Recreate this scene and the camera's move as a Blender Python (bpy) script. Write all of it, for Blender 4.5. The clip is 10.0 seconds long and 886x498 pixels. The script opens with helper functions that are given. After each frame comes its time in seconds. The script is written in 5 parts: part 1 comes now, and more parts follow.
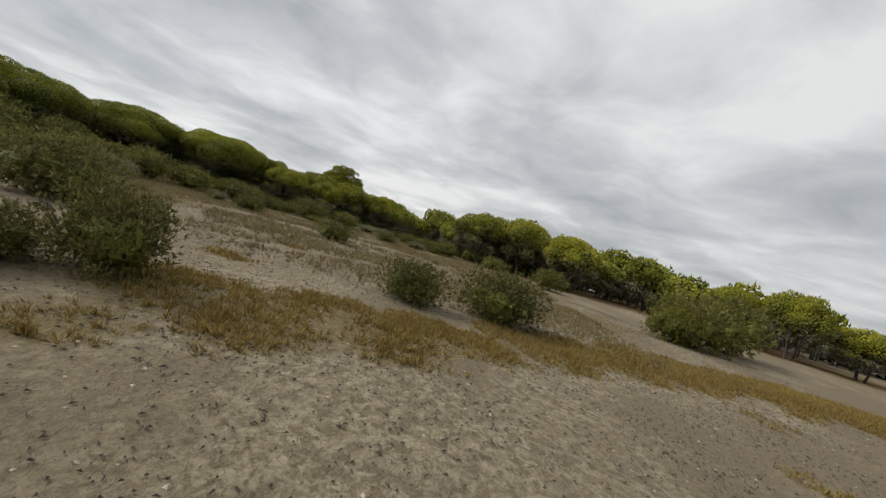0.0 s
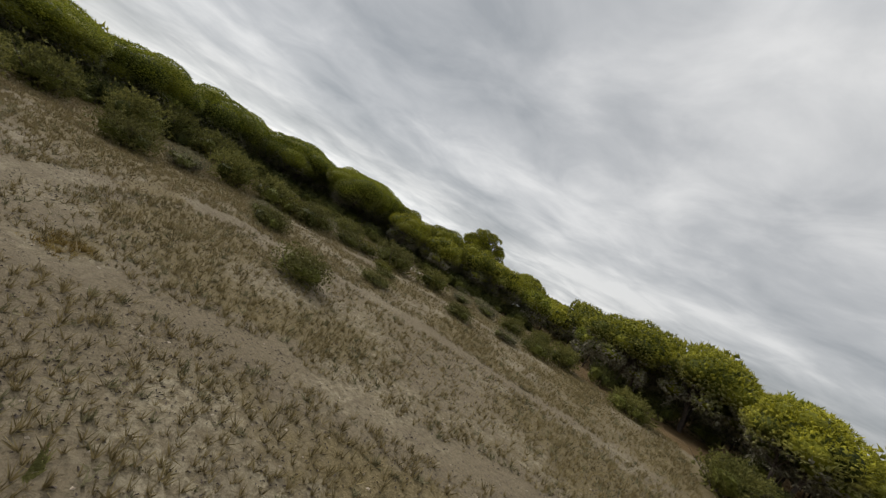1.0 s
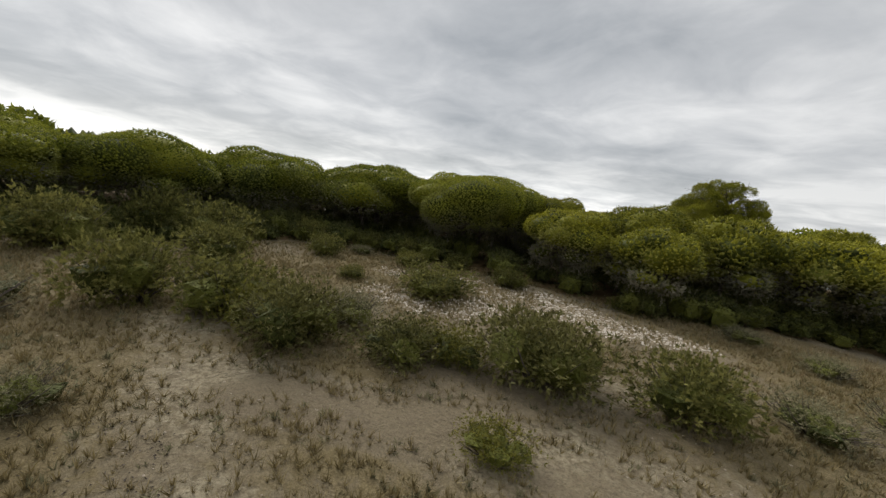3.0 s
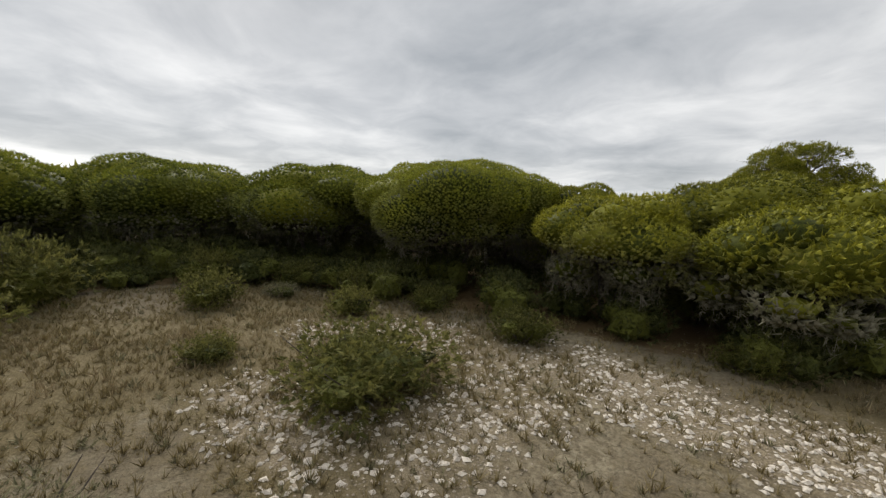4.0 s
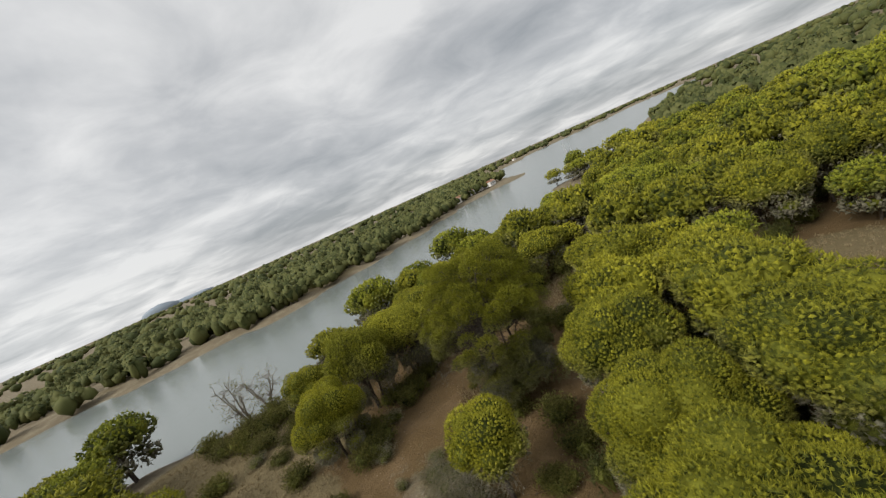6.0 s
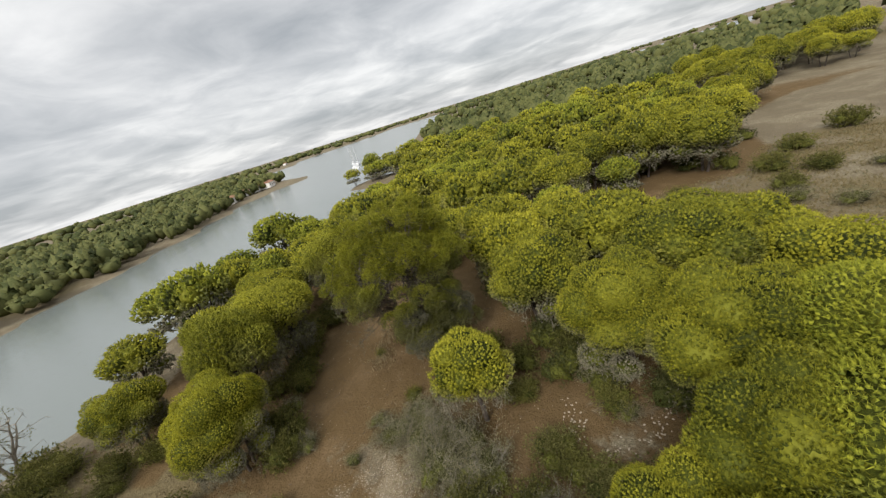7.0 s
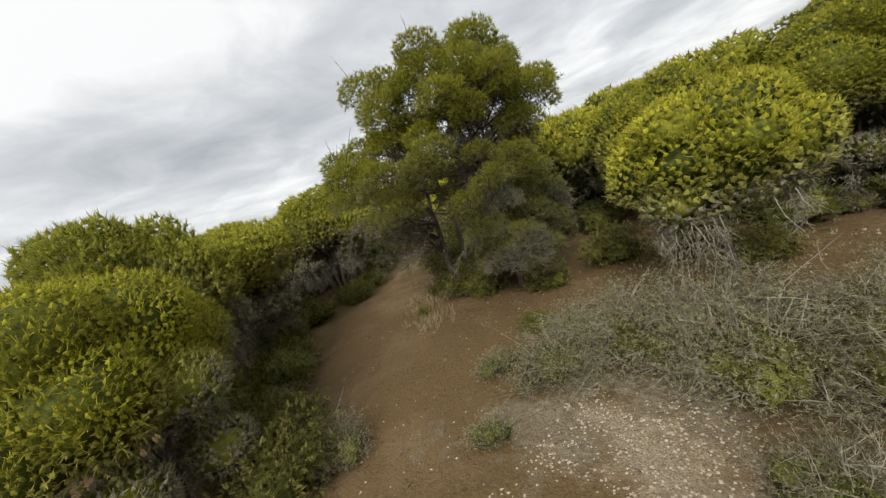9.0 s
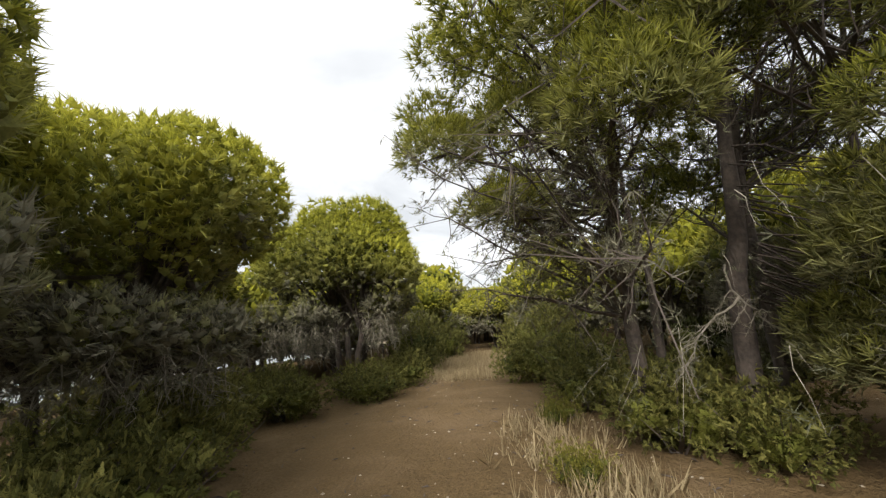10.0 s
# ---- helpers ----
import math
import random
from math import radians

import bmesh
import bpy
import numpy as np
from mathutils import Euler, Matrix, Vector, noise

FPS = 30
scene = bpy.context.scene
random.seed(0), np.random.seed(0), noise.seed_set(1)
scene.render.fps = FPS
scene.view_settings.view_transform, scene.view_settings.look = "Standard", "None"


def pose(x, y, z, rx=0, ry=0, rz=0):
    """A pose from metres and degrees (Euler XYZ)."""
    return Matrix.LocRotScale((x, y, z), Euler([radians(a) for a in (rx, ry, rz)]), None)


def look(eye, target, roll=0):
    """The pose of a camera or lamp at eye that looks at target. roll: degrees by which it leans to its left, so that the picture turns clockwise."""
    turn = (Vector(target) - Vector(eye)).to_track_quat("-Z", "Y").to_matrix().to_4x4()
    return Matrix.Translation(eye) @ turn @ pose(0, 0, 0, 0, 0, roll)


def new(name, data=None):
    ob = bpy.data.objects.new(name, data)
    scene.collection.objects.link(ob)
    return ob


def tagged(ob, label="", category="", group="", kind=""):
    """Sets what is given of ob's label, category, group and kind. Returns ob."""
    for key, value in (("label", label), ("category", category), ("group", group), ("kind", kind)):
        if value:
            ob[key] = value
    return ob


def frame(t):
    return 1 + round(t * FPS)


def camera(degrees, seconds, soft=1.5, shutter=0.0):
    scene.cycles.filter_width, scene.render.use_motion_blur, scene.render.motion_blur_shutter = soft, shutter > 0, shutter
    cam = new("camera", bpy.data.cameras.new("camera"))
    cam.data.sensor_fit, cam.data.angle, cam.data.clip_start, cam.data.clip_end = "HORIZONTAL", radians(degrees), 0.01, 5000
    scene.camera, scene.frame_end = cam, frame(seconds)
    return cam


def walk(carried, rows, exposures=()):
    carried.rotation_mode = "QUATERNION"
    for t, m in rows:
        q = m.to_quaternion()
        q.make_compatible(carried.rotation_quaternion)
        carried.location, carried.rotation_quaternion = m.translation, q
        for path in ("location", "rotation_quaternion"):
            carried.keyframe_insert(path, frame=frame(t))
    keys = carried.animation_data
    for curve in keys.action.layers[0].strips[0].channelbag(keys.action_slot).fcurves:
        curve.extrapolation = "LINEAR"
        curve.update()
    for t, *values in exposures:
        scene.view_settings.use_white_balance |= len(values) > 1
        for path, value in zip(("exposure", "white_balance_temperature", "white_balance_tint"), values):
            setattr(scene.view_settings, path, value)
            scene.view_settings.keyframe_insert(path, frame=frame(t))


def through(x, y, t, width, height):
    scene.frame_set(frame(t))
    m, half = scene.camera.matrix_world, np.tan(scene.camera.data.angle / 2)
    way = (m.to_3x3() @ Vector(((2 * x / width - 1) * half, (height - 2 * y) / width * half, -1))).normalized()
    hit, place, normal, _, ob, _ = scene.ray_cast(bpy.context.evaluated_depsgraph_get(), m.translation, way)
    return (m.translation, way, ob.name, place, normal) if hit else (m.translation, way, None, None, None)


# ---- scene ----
# ================= camera =================
cam = camera(99.1, 10.0, soft=1.3, shutter=0.0)
PATH = [
    (0, (0.20, -0.28, 3.54), (0.17, 9.71, 3.19), 16.3),
    (0.5, (2.70, 6.06, 4.34), (-1.14, 15.29, 3.92), 26.2),
    (1, (3.62, 10.56, 5.05), (-1.23, 19.30, 4.90), 29.2),
    (1.5, (2.60, 15.64, 5.66), (-4.06, 23.04, 4.75), 35.0),
    (2, (0.23, 18.99, 6.04), (-7.15, 25.61, 4.77), 29.4),
    (2.5, (-2.93, 22.41, 6.11), (-11.13, 27.89, 4.46), 17.8),
    (3, (-6.63, 25.87, 5.83), (-14.60, 31.73, 4.43), 7.6),
    (3.2, (-7.76, 27.04, 5.80), (-15.73, 32.91, 4.39), 5.7),
    (4.3, (-14.79, 33.86, 5.09), (-22.95, 39.60, 4.39), 0.6),
    (4.5, (-16.22, 35.13, 5.26), (-24.52, 40.70, 5.14), 0.3),
    (4.8, (-18.57, 36.56, 6.25), (-26.65, 42.29, 7.56), 2.3),
    (5, (-20.55, 38.31, 7.79), (-28.34, 44.28, 9.71), 3.7),
    (5.2, (-22.13, 39.56, 8.91), (-27.75, 47.65, 10.70), 1.0),
    (5.5, (-25.61, 41.05, 10.86), (-27.30, 50.76, 12.54), -20.2),
    (5.7, (-27.79, 42.55, 12.05), (-25.88, 52.36, 12.27), -27.2),
    (6, (-29.72, 44.55, 13.26), (-24.53, 52.96, 11.70), -24.1),
    (6.2, (-31.08, 45.57, 13.88), (-24.84, 53.06, 11.68), -21.4),
    (7.3, (-35.67, 52.72, 12.55), (-26.99, 56.29, 9.09), -17.5),
    (7.5, (-35.82, 53.81, 11.95), (-27.14, 57.45, 8.57), -17.4),
    (8, (-35.49, 56.66, 10.12), (-26.61, 59.81, 6.78), -20.5),
    (8.5, (-34.64, 58.98, 7.59), (-25.27, 61.34, 4.99), -21.7),
    (9, (-31.89, 60.28, 5.14), (-22.19, 62.08, 3.54), -20.3),
    (9.5, (-28.38, 61.71, 3.18), (-18.89, 64.76, 3.90), -5.1),
    (10, (-24.48, 64.32, 2.93), (-14.84, 66.14, 4.85), -5.0),
]
walk(cam, [(t, look(eye, aim, roll)) for t, eye, aim, roll in PATH],
     exposures=[(0.0, 0.0), (0.6, -0.1), (2.0, -0.15), (3.2, 0.0), (4.5, 0.05), (5.0, -0.5), (5.6, -0.25), (6.2, 0.1), (7.3, 0.3), (8.5, 0.32), (9.2, 0.42), (9.6, 0.68), (10.0, 0.85)])

# ================= sky and sun =================
world = bpy.data.worlds.new("overcast_sky")
scene.world = world
world.use_nodes = True
SUN_AZ, SUN_EL = radians(-85), radians(40)   # from +y towards +x


def overcast(nt):
    """Grey cloud deck with brighter and darker banks over a pale sky; it thins a little towards the horizon."""
    n, l = nt.nodes, nt.links
    n.clear()
    out, bg = n.new("ShaderNodeOutputWorld"), n.new("ShaderNodeBackground")
    co, sep = n.new("ShaderNodeTexCoord"), n.new("ShaderNodeSeparateXYZ")
    l.new(co.outputs["Generated"], sep.inputs[0])
    up = n.new("ShaderNodeMath"); up.operation = "MAXIMUM"; up.inputs[1].default_value = 0.0
    l.new(sep.outputs["Z"], up.inputs[0])
    den = n.new("ShaderNodeMath"); den.operation = "ADD"; den.inputs[1].default_value = 0.15
    l.new(up.outputs[0], den.inputs[0])
    dv = n.new("ShaderNodeVectorMath"); dv.operation = "DIVIDE"
    cmb = n.new("ShaderNodeCombineXYZ")
    for i in range(3):
        l.new(den.outputs[0], cmb.inputs[i])
    l.new(co.outputs["Generated"], dv.inputs[0]); l.new(cmb.outputs[0], dv.inputs[1])
    mp = n.new("ShaderNodeMapping"); mp.inputs["Scale"].default_value = (1.0, 1.0, 0.0)
    mp.inputs["Location"].default_value = (3.1, 1.7, 0)
    l.new(dv.outputs[0], mp.inputs[0])
    big, small = n.new("ShaderNodeTexNoise"), n.new("ShaderNodeTexNoise")
    big.inputs["Scale"].default_value, big.inputs["Detail"].default_value = 0.55, 8
    big.inputs["Roughness"].default_value, big.inputs["Distortion"].default_value = 0.5, 0.15
    small.inputs["Scale"].default_value, small.inputs["Detail"].default_value = 1.9, 9
    small.inputs["Roughness"].default_value, small.inputs["Distortion"].default_value = 0.56, 0.5
    l.new(mp.outputs[0], big.inputs["Vector"]); l.new(mp.outputs[0], small.inputs["Vector"])
    mix = n.new("ShaderNodeMix"); mix.data_type = "FLOAT"; mix.inputs[0].default_value = 0.32
    l.new(big.outputs["Fac"], mix.inputs[2]); l.new(small.outputs["Fac"], mix.inputs[3])
    ramp = n.new("ShaderNodeValToRGB")
    e = ramp.color_ramp.elements
    e[0].position, e[0].color = 0.36, (0.38, 0.40, 0.42, 1)
    e[1].position, e[1].color = 0.60, (0.83, 0.83, 0.825, 1)
    m = ramp.color_ramp.elements.new(0.48); m.color = (0.56, 0.572, 0.585, 1)
    l.new(mix.outputs[0], ramp.inputs[0])
    sky = n.new("ShaderNodeTexSky"); sky.sky_type = "NISHITA"; sky.sun_disc = False
    sky.sun_elevation, sky.sun_rotation = SUN_EL, SUN_AZ
    skl = n.new("ShaderNodeVectorMath"); skl.operation = "SCALE"; skl.inputs["Scale"].default_value = 0.09
    l.new(sky.outputs[0], skl.inputs[0])
    veil = n.new("ShaderNodeMix"); veil.data_type = "RGBA"; veil.inputs[0].default_value = 0.92
    l.new(skl.outputs[0], veil.inputs[6]); l.new(ramp.outputs[0], veil.inputs[7])
    l.new(veil.outputs[2], bg.inputs["Color"])
    lift = n.new("ShaderNodeMapRange"); lift.interpolation_type = "SMOOTHSTEP"
    for k, v in ((1, 0.62), (2, 1.0), (3, 1.0), (4, 2.3)):
        lift.inputs[k].default_value = v
    l.new(up.outputs[0], lift.inputs[0])
    dot = n.new("ShaderNodeVectorMath"); dot.operation = "DOT_PRODUCT"
    dot.inputs[1].default_value = (math.sin(SUN_AZ) * math.cos(SUN_EL), math.cos(SUN_AZ) * math.cos(SUN_EL), math.sin(SUN_EL))
    l.new(co.outputs["Generated"], dot.inputs[0])
    side = n.new("ShaderNodeMapRange")
    for k, v in ((1, -0.4), (2, 1.0), (3, 0.96), (4, 1.08)):
        side.inputs[k].default_value = v
    l.new(dot.outputs["Value"], side.inputs[0])
    low = n.new("ShaderNodeMapRange"); low.interpolation_type = "SMOOTHSTEP"
    for k, v in ((1, 0.015), (2, 0.10), (3, 0.55), (4, 0.0)):
        low.inputs[k].default_value = v
    l.new(up.outputs[0], low.inputs[0])
    west = n.new("ShaderNodeMapRange"); west.interpolation_type = "SMOOTHSTEP"
    for k, v in ((1, -0.1), (2, 0.75), (3, 0.0), (4, 1.0)):
        west.inputs[k].default_value = v
    l.new(dot.outputs["Value"], west.inputs[0])
    gap = n.new("ShaderNodeMath"); gap.operation = "MULTIPLY"
    l.new(low.outputs[0], gap.inputs[0]); l.new(west.outputs[0], gap.inputs[1])
    rim = n.new("ShaderNodeMath"); rim.operation = "ADD"
    l.new(lift.outputs[0], rim.inputs[0]); l.new(gap.outputs[0], rim.inputs[1])
    both = n.new("ShaderNodeMath"); both.operation = "MULTIPLY"
    l.new(rim.outputs[0], both.inputs[0]); l.new(side.outputs[0], both.inputs[1]); l.new(both.outputs[0], bg.inputs["Strength"])
    l.new(bg.outputs[0], out.inputs[0])


overcast(world.node_tree)
sun = new("sun", bpy.data.lights.new("sun", "SUN"))
sun.data.energy, sun.data.angle, sun.data.color = 3.2, radians(25), (1.0, 0.96, 0.9)
sun.matrix_world = look((0, 0, 60), (-math.sin(SUN_AZ) * math.cos(SUN_EL) * 50, -math.cos(SUN_AZ) * math.cos(SUN_EL) * 50, 60 - math.sin(SUN_EL) * 50))

# ================= small tools =================


def smooth(x):
    x = np.clip(x, 0, 1)
    return x * x * (3 - 2 * x)


def lattice(ix, iy, seed):
    h = (ix.astype(np.int64) * 374761393 + iy.astype(np.int64) * 668265263 + seed * 1442695041) & 0xFFFFFFFF
    h = ((h ^ (h >> 13)) * 1274126177) & 0xFFFFFFFF
    return ((h ^ (h >> 16)) & 0xFFFF) / 65535.0


def vnoise(x, y, seed=0):
    """Smooth value noise in -1..1 over arrays of places."""
    x, y = np.asarray(x, float), np.asarray(y, float)
    ix, iy = np.floor(x), np.floor(y)
    fx, fy = smooth(x - ix), smooth(y - iy)
    a, b = lattice(ix, iy, seed), lattice(ix + 1, iy, seed)
    c, d = lattice(ix, iy + 1, seed), lattice(ix + 1, iy + 1, seed)
    return 2 * ((a * (1 - fx) + b * fx) * (1 - fy) + (c * (1 - fx) + d * fx) * fy) - 1


def signed(poly, x, y):
    """Distance to a closed outline, positive inside."""
    x, y = np.asarray(x, float), np.asarray(y, float)
    best, inside = np.full(x.shape, 1e9), np.zeros(x.shape, bool)
    for (x0, y0), (x1, y1) in zip(poly, poly[1:] + poly[:1]):
        dx, dy = x1 - x0, y1 - y0
        u = np.clip(((x - x0) * dx + (y - y0) * dy) / (dx * dx + dy * dy), 0, 1)
        best = np.minimum(best, np.hypot(x - x0 - u * dx, y - y0 - u * dy))
        cross = (y0 > y) != (y1 > y)
        with np.errstate(divide="ignore", invalid="ignore"):
            inside ^= cross & (x < (x1 - x0) * (y - y0) / (y1 - y0 if y1 != y0 else 1e-9) + x0)
    return np.where(inside, best, -best)


def mesh_of(name, verts, tris, smooth_shade=False):
    me = bpy.data.meshes.new(name)
    verts, tris = np.asarray(verts, np.float32), np.asarray(tris, np.int32)
    me.vertices.add(len(verts)); me.vertices.foreach_set("co", verts.ravel())
    me.loops.add(tris.size); me.loops.foreach_set("vertex_index", tris.ravel())
    me.polygons.add(len(tris))
    me.polygons.foreach_set("loop_start", np.arange(0, tris.size, 3, dtype=np.int32))
    me.polygons.foreach_set("use_smooth", np.full(len(tris), smooth_shade))
    me.update(calc_edges=True)
    me.validate()
    return me


def thing(name, label, category, group="", kind="", at=(0, 0, 0)):
    ob = new(name)
    ob.empty_display_size = 0.2
    ob.location = at
    return tagged(ob, label, category, group, kind)


def part(name, me, material, parent=None, label=""):
    ob = new(name, me)
    if material and not me.materials:
        me.materials.append(material)
    if parent:
        ob.parent = parent
    if label:
        tagged(ob, label)
    return ob


class Soup:
    """Gathers triangles of many small pieces into one mesh; each corner may carry how near the shoot's tip and how old it is."""

    def __init__(self):
        self.v, self.f, self.a, self.n = [], [], [], 0

    def add(self, v, f, tip=0.5, age=0.0):
        self.v.append(np.asarray(v, np.float32)); self.f.append(np.asarray(f, np.int32) + self.n)
        w = np.empty((len(v), 2), np.float32)
        w[:, 0], w[:, 1] = tip, age
        self.a.append(w)
        self.n += len(v)

    def mesh(self, name, smooth_shade=False, grown=False):
        me = mesh_of(name, np.concatenate(self.v), np.concatenate(self.f), smooth_shade)
        if grown:
            w = np.concatenate(self.a)
            for k, n in enumerate(("tip", "age")):
                me.attributes.new(n, "FLOAT", "POINT").data.foreach_set("value", np.ascontiguousarray(w[:, k]))
        return me


def tube(points, radii, sides=6):
    """A tapered limb along points, as verts and triangles."""
    pts = np.asarray(points, float)
    tang = np.gradient(pts, axis=0)
    tang /= np.linalg.norm(tang, axis=1, keepdims=True) + 1e-9
    ref = np.array([0.31, 0.95, 0.07]) if abs(tang[0, 2]) > 0.8 else np.array([0.0, 0.0, 1.0])
    a = np.cross(tang, ref); a /= np.linalg.norm(a, axis=1, keepdims=True) + 1e-9
    b = np.cross(tang, a)
    ang = np.linspace(0, 2 * np.pi, sides, endpoint=False)
    ring = a[:, None] * np.cos(ang)[None, :, None] + b[:, None] * np.sin(ang)[None, :, None]
    v = (pts[:, None] + ring * np.asarray(radii, float)[:, None, None]).reshape(-1, 3)
    i, j = np.meshgrid(np.arange(len(pts) - 1), np.arange(sides), indexing="ij")
    p, q = (i * sides + j).ravel(), (i * sides + (j + 1) % sides).ravel()
    f = np.concatenate([np.stack([p, q, q + sides], 1), np.stack([p, q + sides, p + sides], 1)])
    tip = len(v)
    v = np.concatenate([v, pts[-1:]])
    last = (len(pts) - 1) * sides
    f = np.concatenate([f, np.stack([last + np.arange(sides), last + (np.arange(sides) + 1) % sides, np.full(sides, tip)], 1)])
    return v, f


def bent(a, b, n, wob, rng):
    """A crooked line from a to b."""
    t = np.linspace(0, 1, n)[:, None]
    p = np.asarray(a)[None] * (1 - t) + np.asarray(b)[None] * t
    w = rng.normal(0, wob, (n, 3)) * np.sin(np.pi * t)
    return p + np.cumsum(w, 0) * 0.5


def tufts(soup, places, ways, size, blades, rng, wide=0.34, spread=0.8, age=0.0):
    """A small brush of pointed blades at each place, along its way."""
    n = len(places)
    if not n or not blades:
        return
    ways = ways / (np.linalg.norm(ways, axis=1, keepdims=True) + 1e-9)
    d = ways[:, None] + rng.normal(0, spread, (n, blades, 3)) * 0.75
    d /= np.linalg.norm(d, axis=2, keepdims=True)
    side = np.cross(d, rng.normal(0, 1, (n, blades, 3)))
    side /= np.linalg.norm(side, axis=2, keepdims=True) + 1e-9
    s = (np.asarray(size) * np.ones(n))[:, None, None] * rng.uniform(0.7, 1.25, (n, blades, 1))
    root = places[:, None] + d * s * 0.12
    half = side * s * wide / 2
    v = np.stack([root + half, root - half, places[:, None] + d * s], 2).reshape(-1, 3)
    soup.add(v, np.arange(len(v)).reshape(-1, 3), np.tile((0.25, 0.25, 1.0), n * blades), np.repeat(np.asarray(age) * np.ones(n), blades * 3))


def brushes(soup, places, ways, size, rng, sides=5, rings=2, age=0.0, long=1.0):
    """Rounded shoots packed with needles, one at each place: a ragged little dome along its way."""
    n = len(places)
    if not n:
        return
    s = (np.asarray(size) * np.ones(n))[:, None, None]
    w = ways / (np.linalg.norm(ways, axis=1, keepdims=True) + 1e-9)
    a = np.cross(w, rng.normal(0, 1, (n, 3))); a /= np.linalg.norm(a, axis=1, keepdims=True) + 1e-9
    b = np.cross(w, a)
    turn = np.linspace(0, 2 * np.pi, sides, endpoint=False)
    rows, tips = [], []
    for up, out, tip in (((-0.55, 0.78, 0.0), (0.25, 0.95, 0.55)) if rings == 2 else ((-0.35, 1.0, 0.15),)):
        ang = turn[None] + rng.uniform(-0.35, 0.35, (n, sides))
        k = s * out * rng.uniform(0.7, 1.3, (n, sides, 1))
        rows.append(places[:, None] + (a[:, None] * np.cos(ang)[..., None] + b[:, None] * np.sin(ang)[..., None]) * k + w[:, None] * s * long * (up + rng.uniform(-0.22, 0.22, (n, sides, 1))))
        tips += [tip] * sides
    rows.append((places + (w * rng.uniform(0.6, 1.0, (n, 1)) * long + rng.normal(0, 0.16, (n, 3))) * s[:, 0])[:, None])
    v = np.concatenate(rows, 1)
    m = v.shape[1]
    f = []
    for i in range(sides):
        j = (i + 1) % sides
        if rings == 2:
            f += [(i, j, sides + j), (i, sides + j, sides + i)]
        f.append((m - 1 - sides + i, m - 1 - sides + j, m - 1))
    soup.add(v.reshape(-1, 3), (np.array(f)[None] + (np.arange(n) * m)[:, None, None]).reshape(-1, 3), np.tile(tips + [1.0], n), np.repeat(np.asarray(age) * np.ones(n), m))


def ball(sub):
    bm = bmesh.new()
    bmesh.ops.create_icosphere(bm, subdivisions=sub, radius=1)
    v = np.array([p.co for p in bm.verts]); f = np.array([[q.index for q in p.verts] for p in bm.faces])
    bm.free()
    return v, f


BALL1, BALL2, BALL3 = ball(1), ball(2), ball(3)


# ================= materials =================
def mat(name, build):
    m = bpy.data.materials.new(name)
    m.use_nodes = True
    nt = m.node_tree
    b = nt.nodes["Principled BSDF"]
    build(nt, b)
    return m


def ramp_of(nt, src, stops):
    r = nt.nodes.new("ShaderNodeValToRGB")
    e = r.color_ramp.elements
    e[0].position, e[0].color = stops[0][0], (*stops[0][1], 1)
    e[1].position, e[1].color = stops[-1][0], (*stops[-1][1], 1)
    for p, c in stops[1:-1]:
        e.new(p).color = (*c, 1)
    nt.links.new(src, r.inputs[0])
    return r.outputs[0]


def noise_of(nt, scale, detail=5, rough=0.55, vec=None, dist=0.0):
    t = nt.nodes.new("ShaderNodeTexNoise")
    t.inputs["Scale"].default_value, t.inputs["Detail"].default_value = scale, detail
    t.inputs["Roughness"].default_value, t.inputs["Distortion"].default_value = rough, dist
    if vec is None:
        g = nt.nodes.new("ShaderNodeNewGeometry"); vec = g.outputs["Position"]
    nt.links.new(vec, t.inputs["Vector"])
    return t.outputs["Fac"]


def mixc(nt, fac, a, b, kind="MIX"):
    m = nt.nodes.new("ShaderNodeMix"); m.data_type = "RGBA"; m.blend_type = kind
    for s, v in ((0, fac), (6, a), (7, b)):
        if hasattr(v, "is_linked"):
            nt.links.new(v, m.inputs[s])
        else:
            m.inputs[s].default_value = v if s == 0 else (*v, 1)
    return m.outputs[2]


def maths(nt, op, a, b=0.0):
    m = nt.nodes.new("ShaderNodeMath"); m.operation = op; m.use_clamp = False
    for s, v in ((0, a), (1, b)):
        if hasattr(v, "is_linked"):
            nt.links.new(v, m.inputs[s])
        else:
            m.inputs[s].default_value = v
    return m.outputs[0]


def bump_of(nt, b, height, strength, distance):
    u = nt.nodes.new("ShaderNodeBump")
    u.inputs["Strength"].default_value, u.inputs["Distance"].default_value = strength, distance
    nt.links.new(height, u.inputs["Height"]); nt.links.new(u.outputs[0], b.inputs["Normal"])


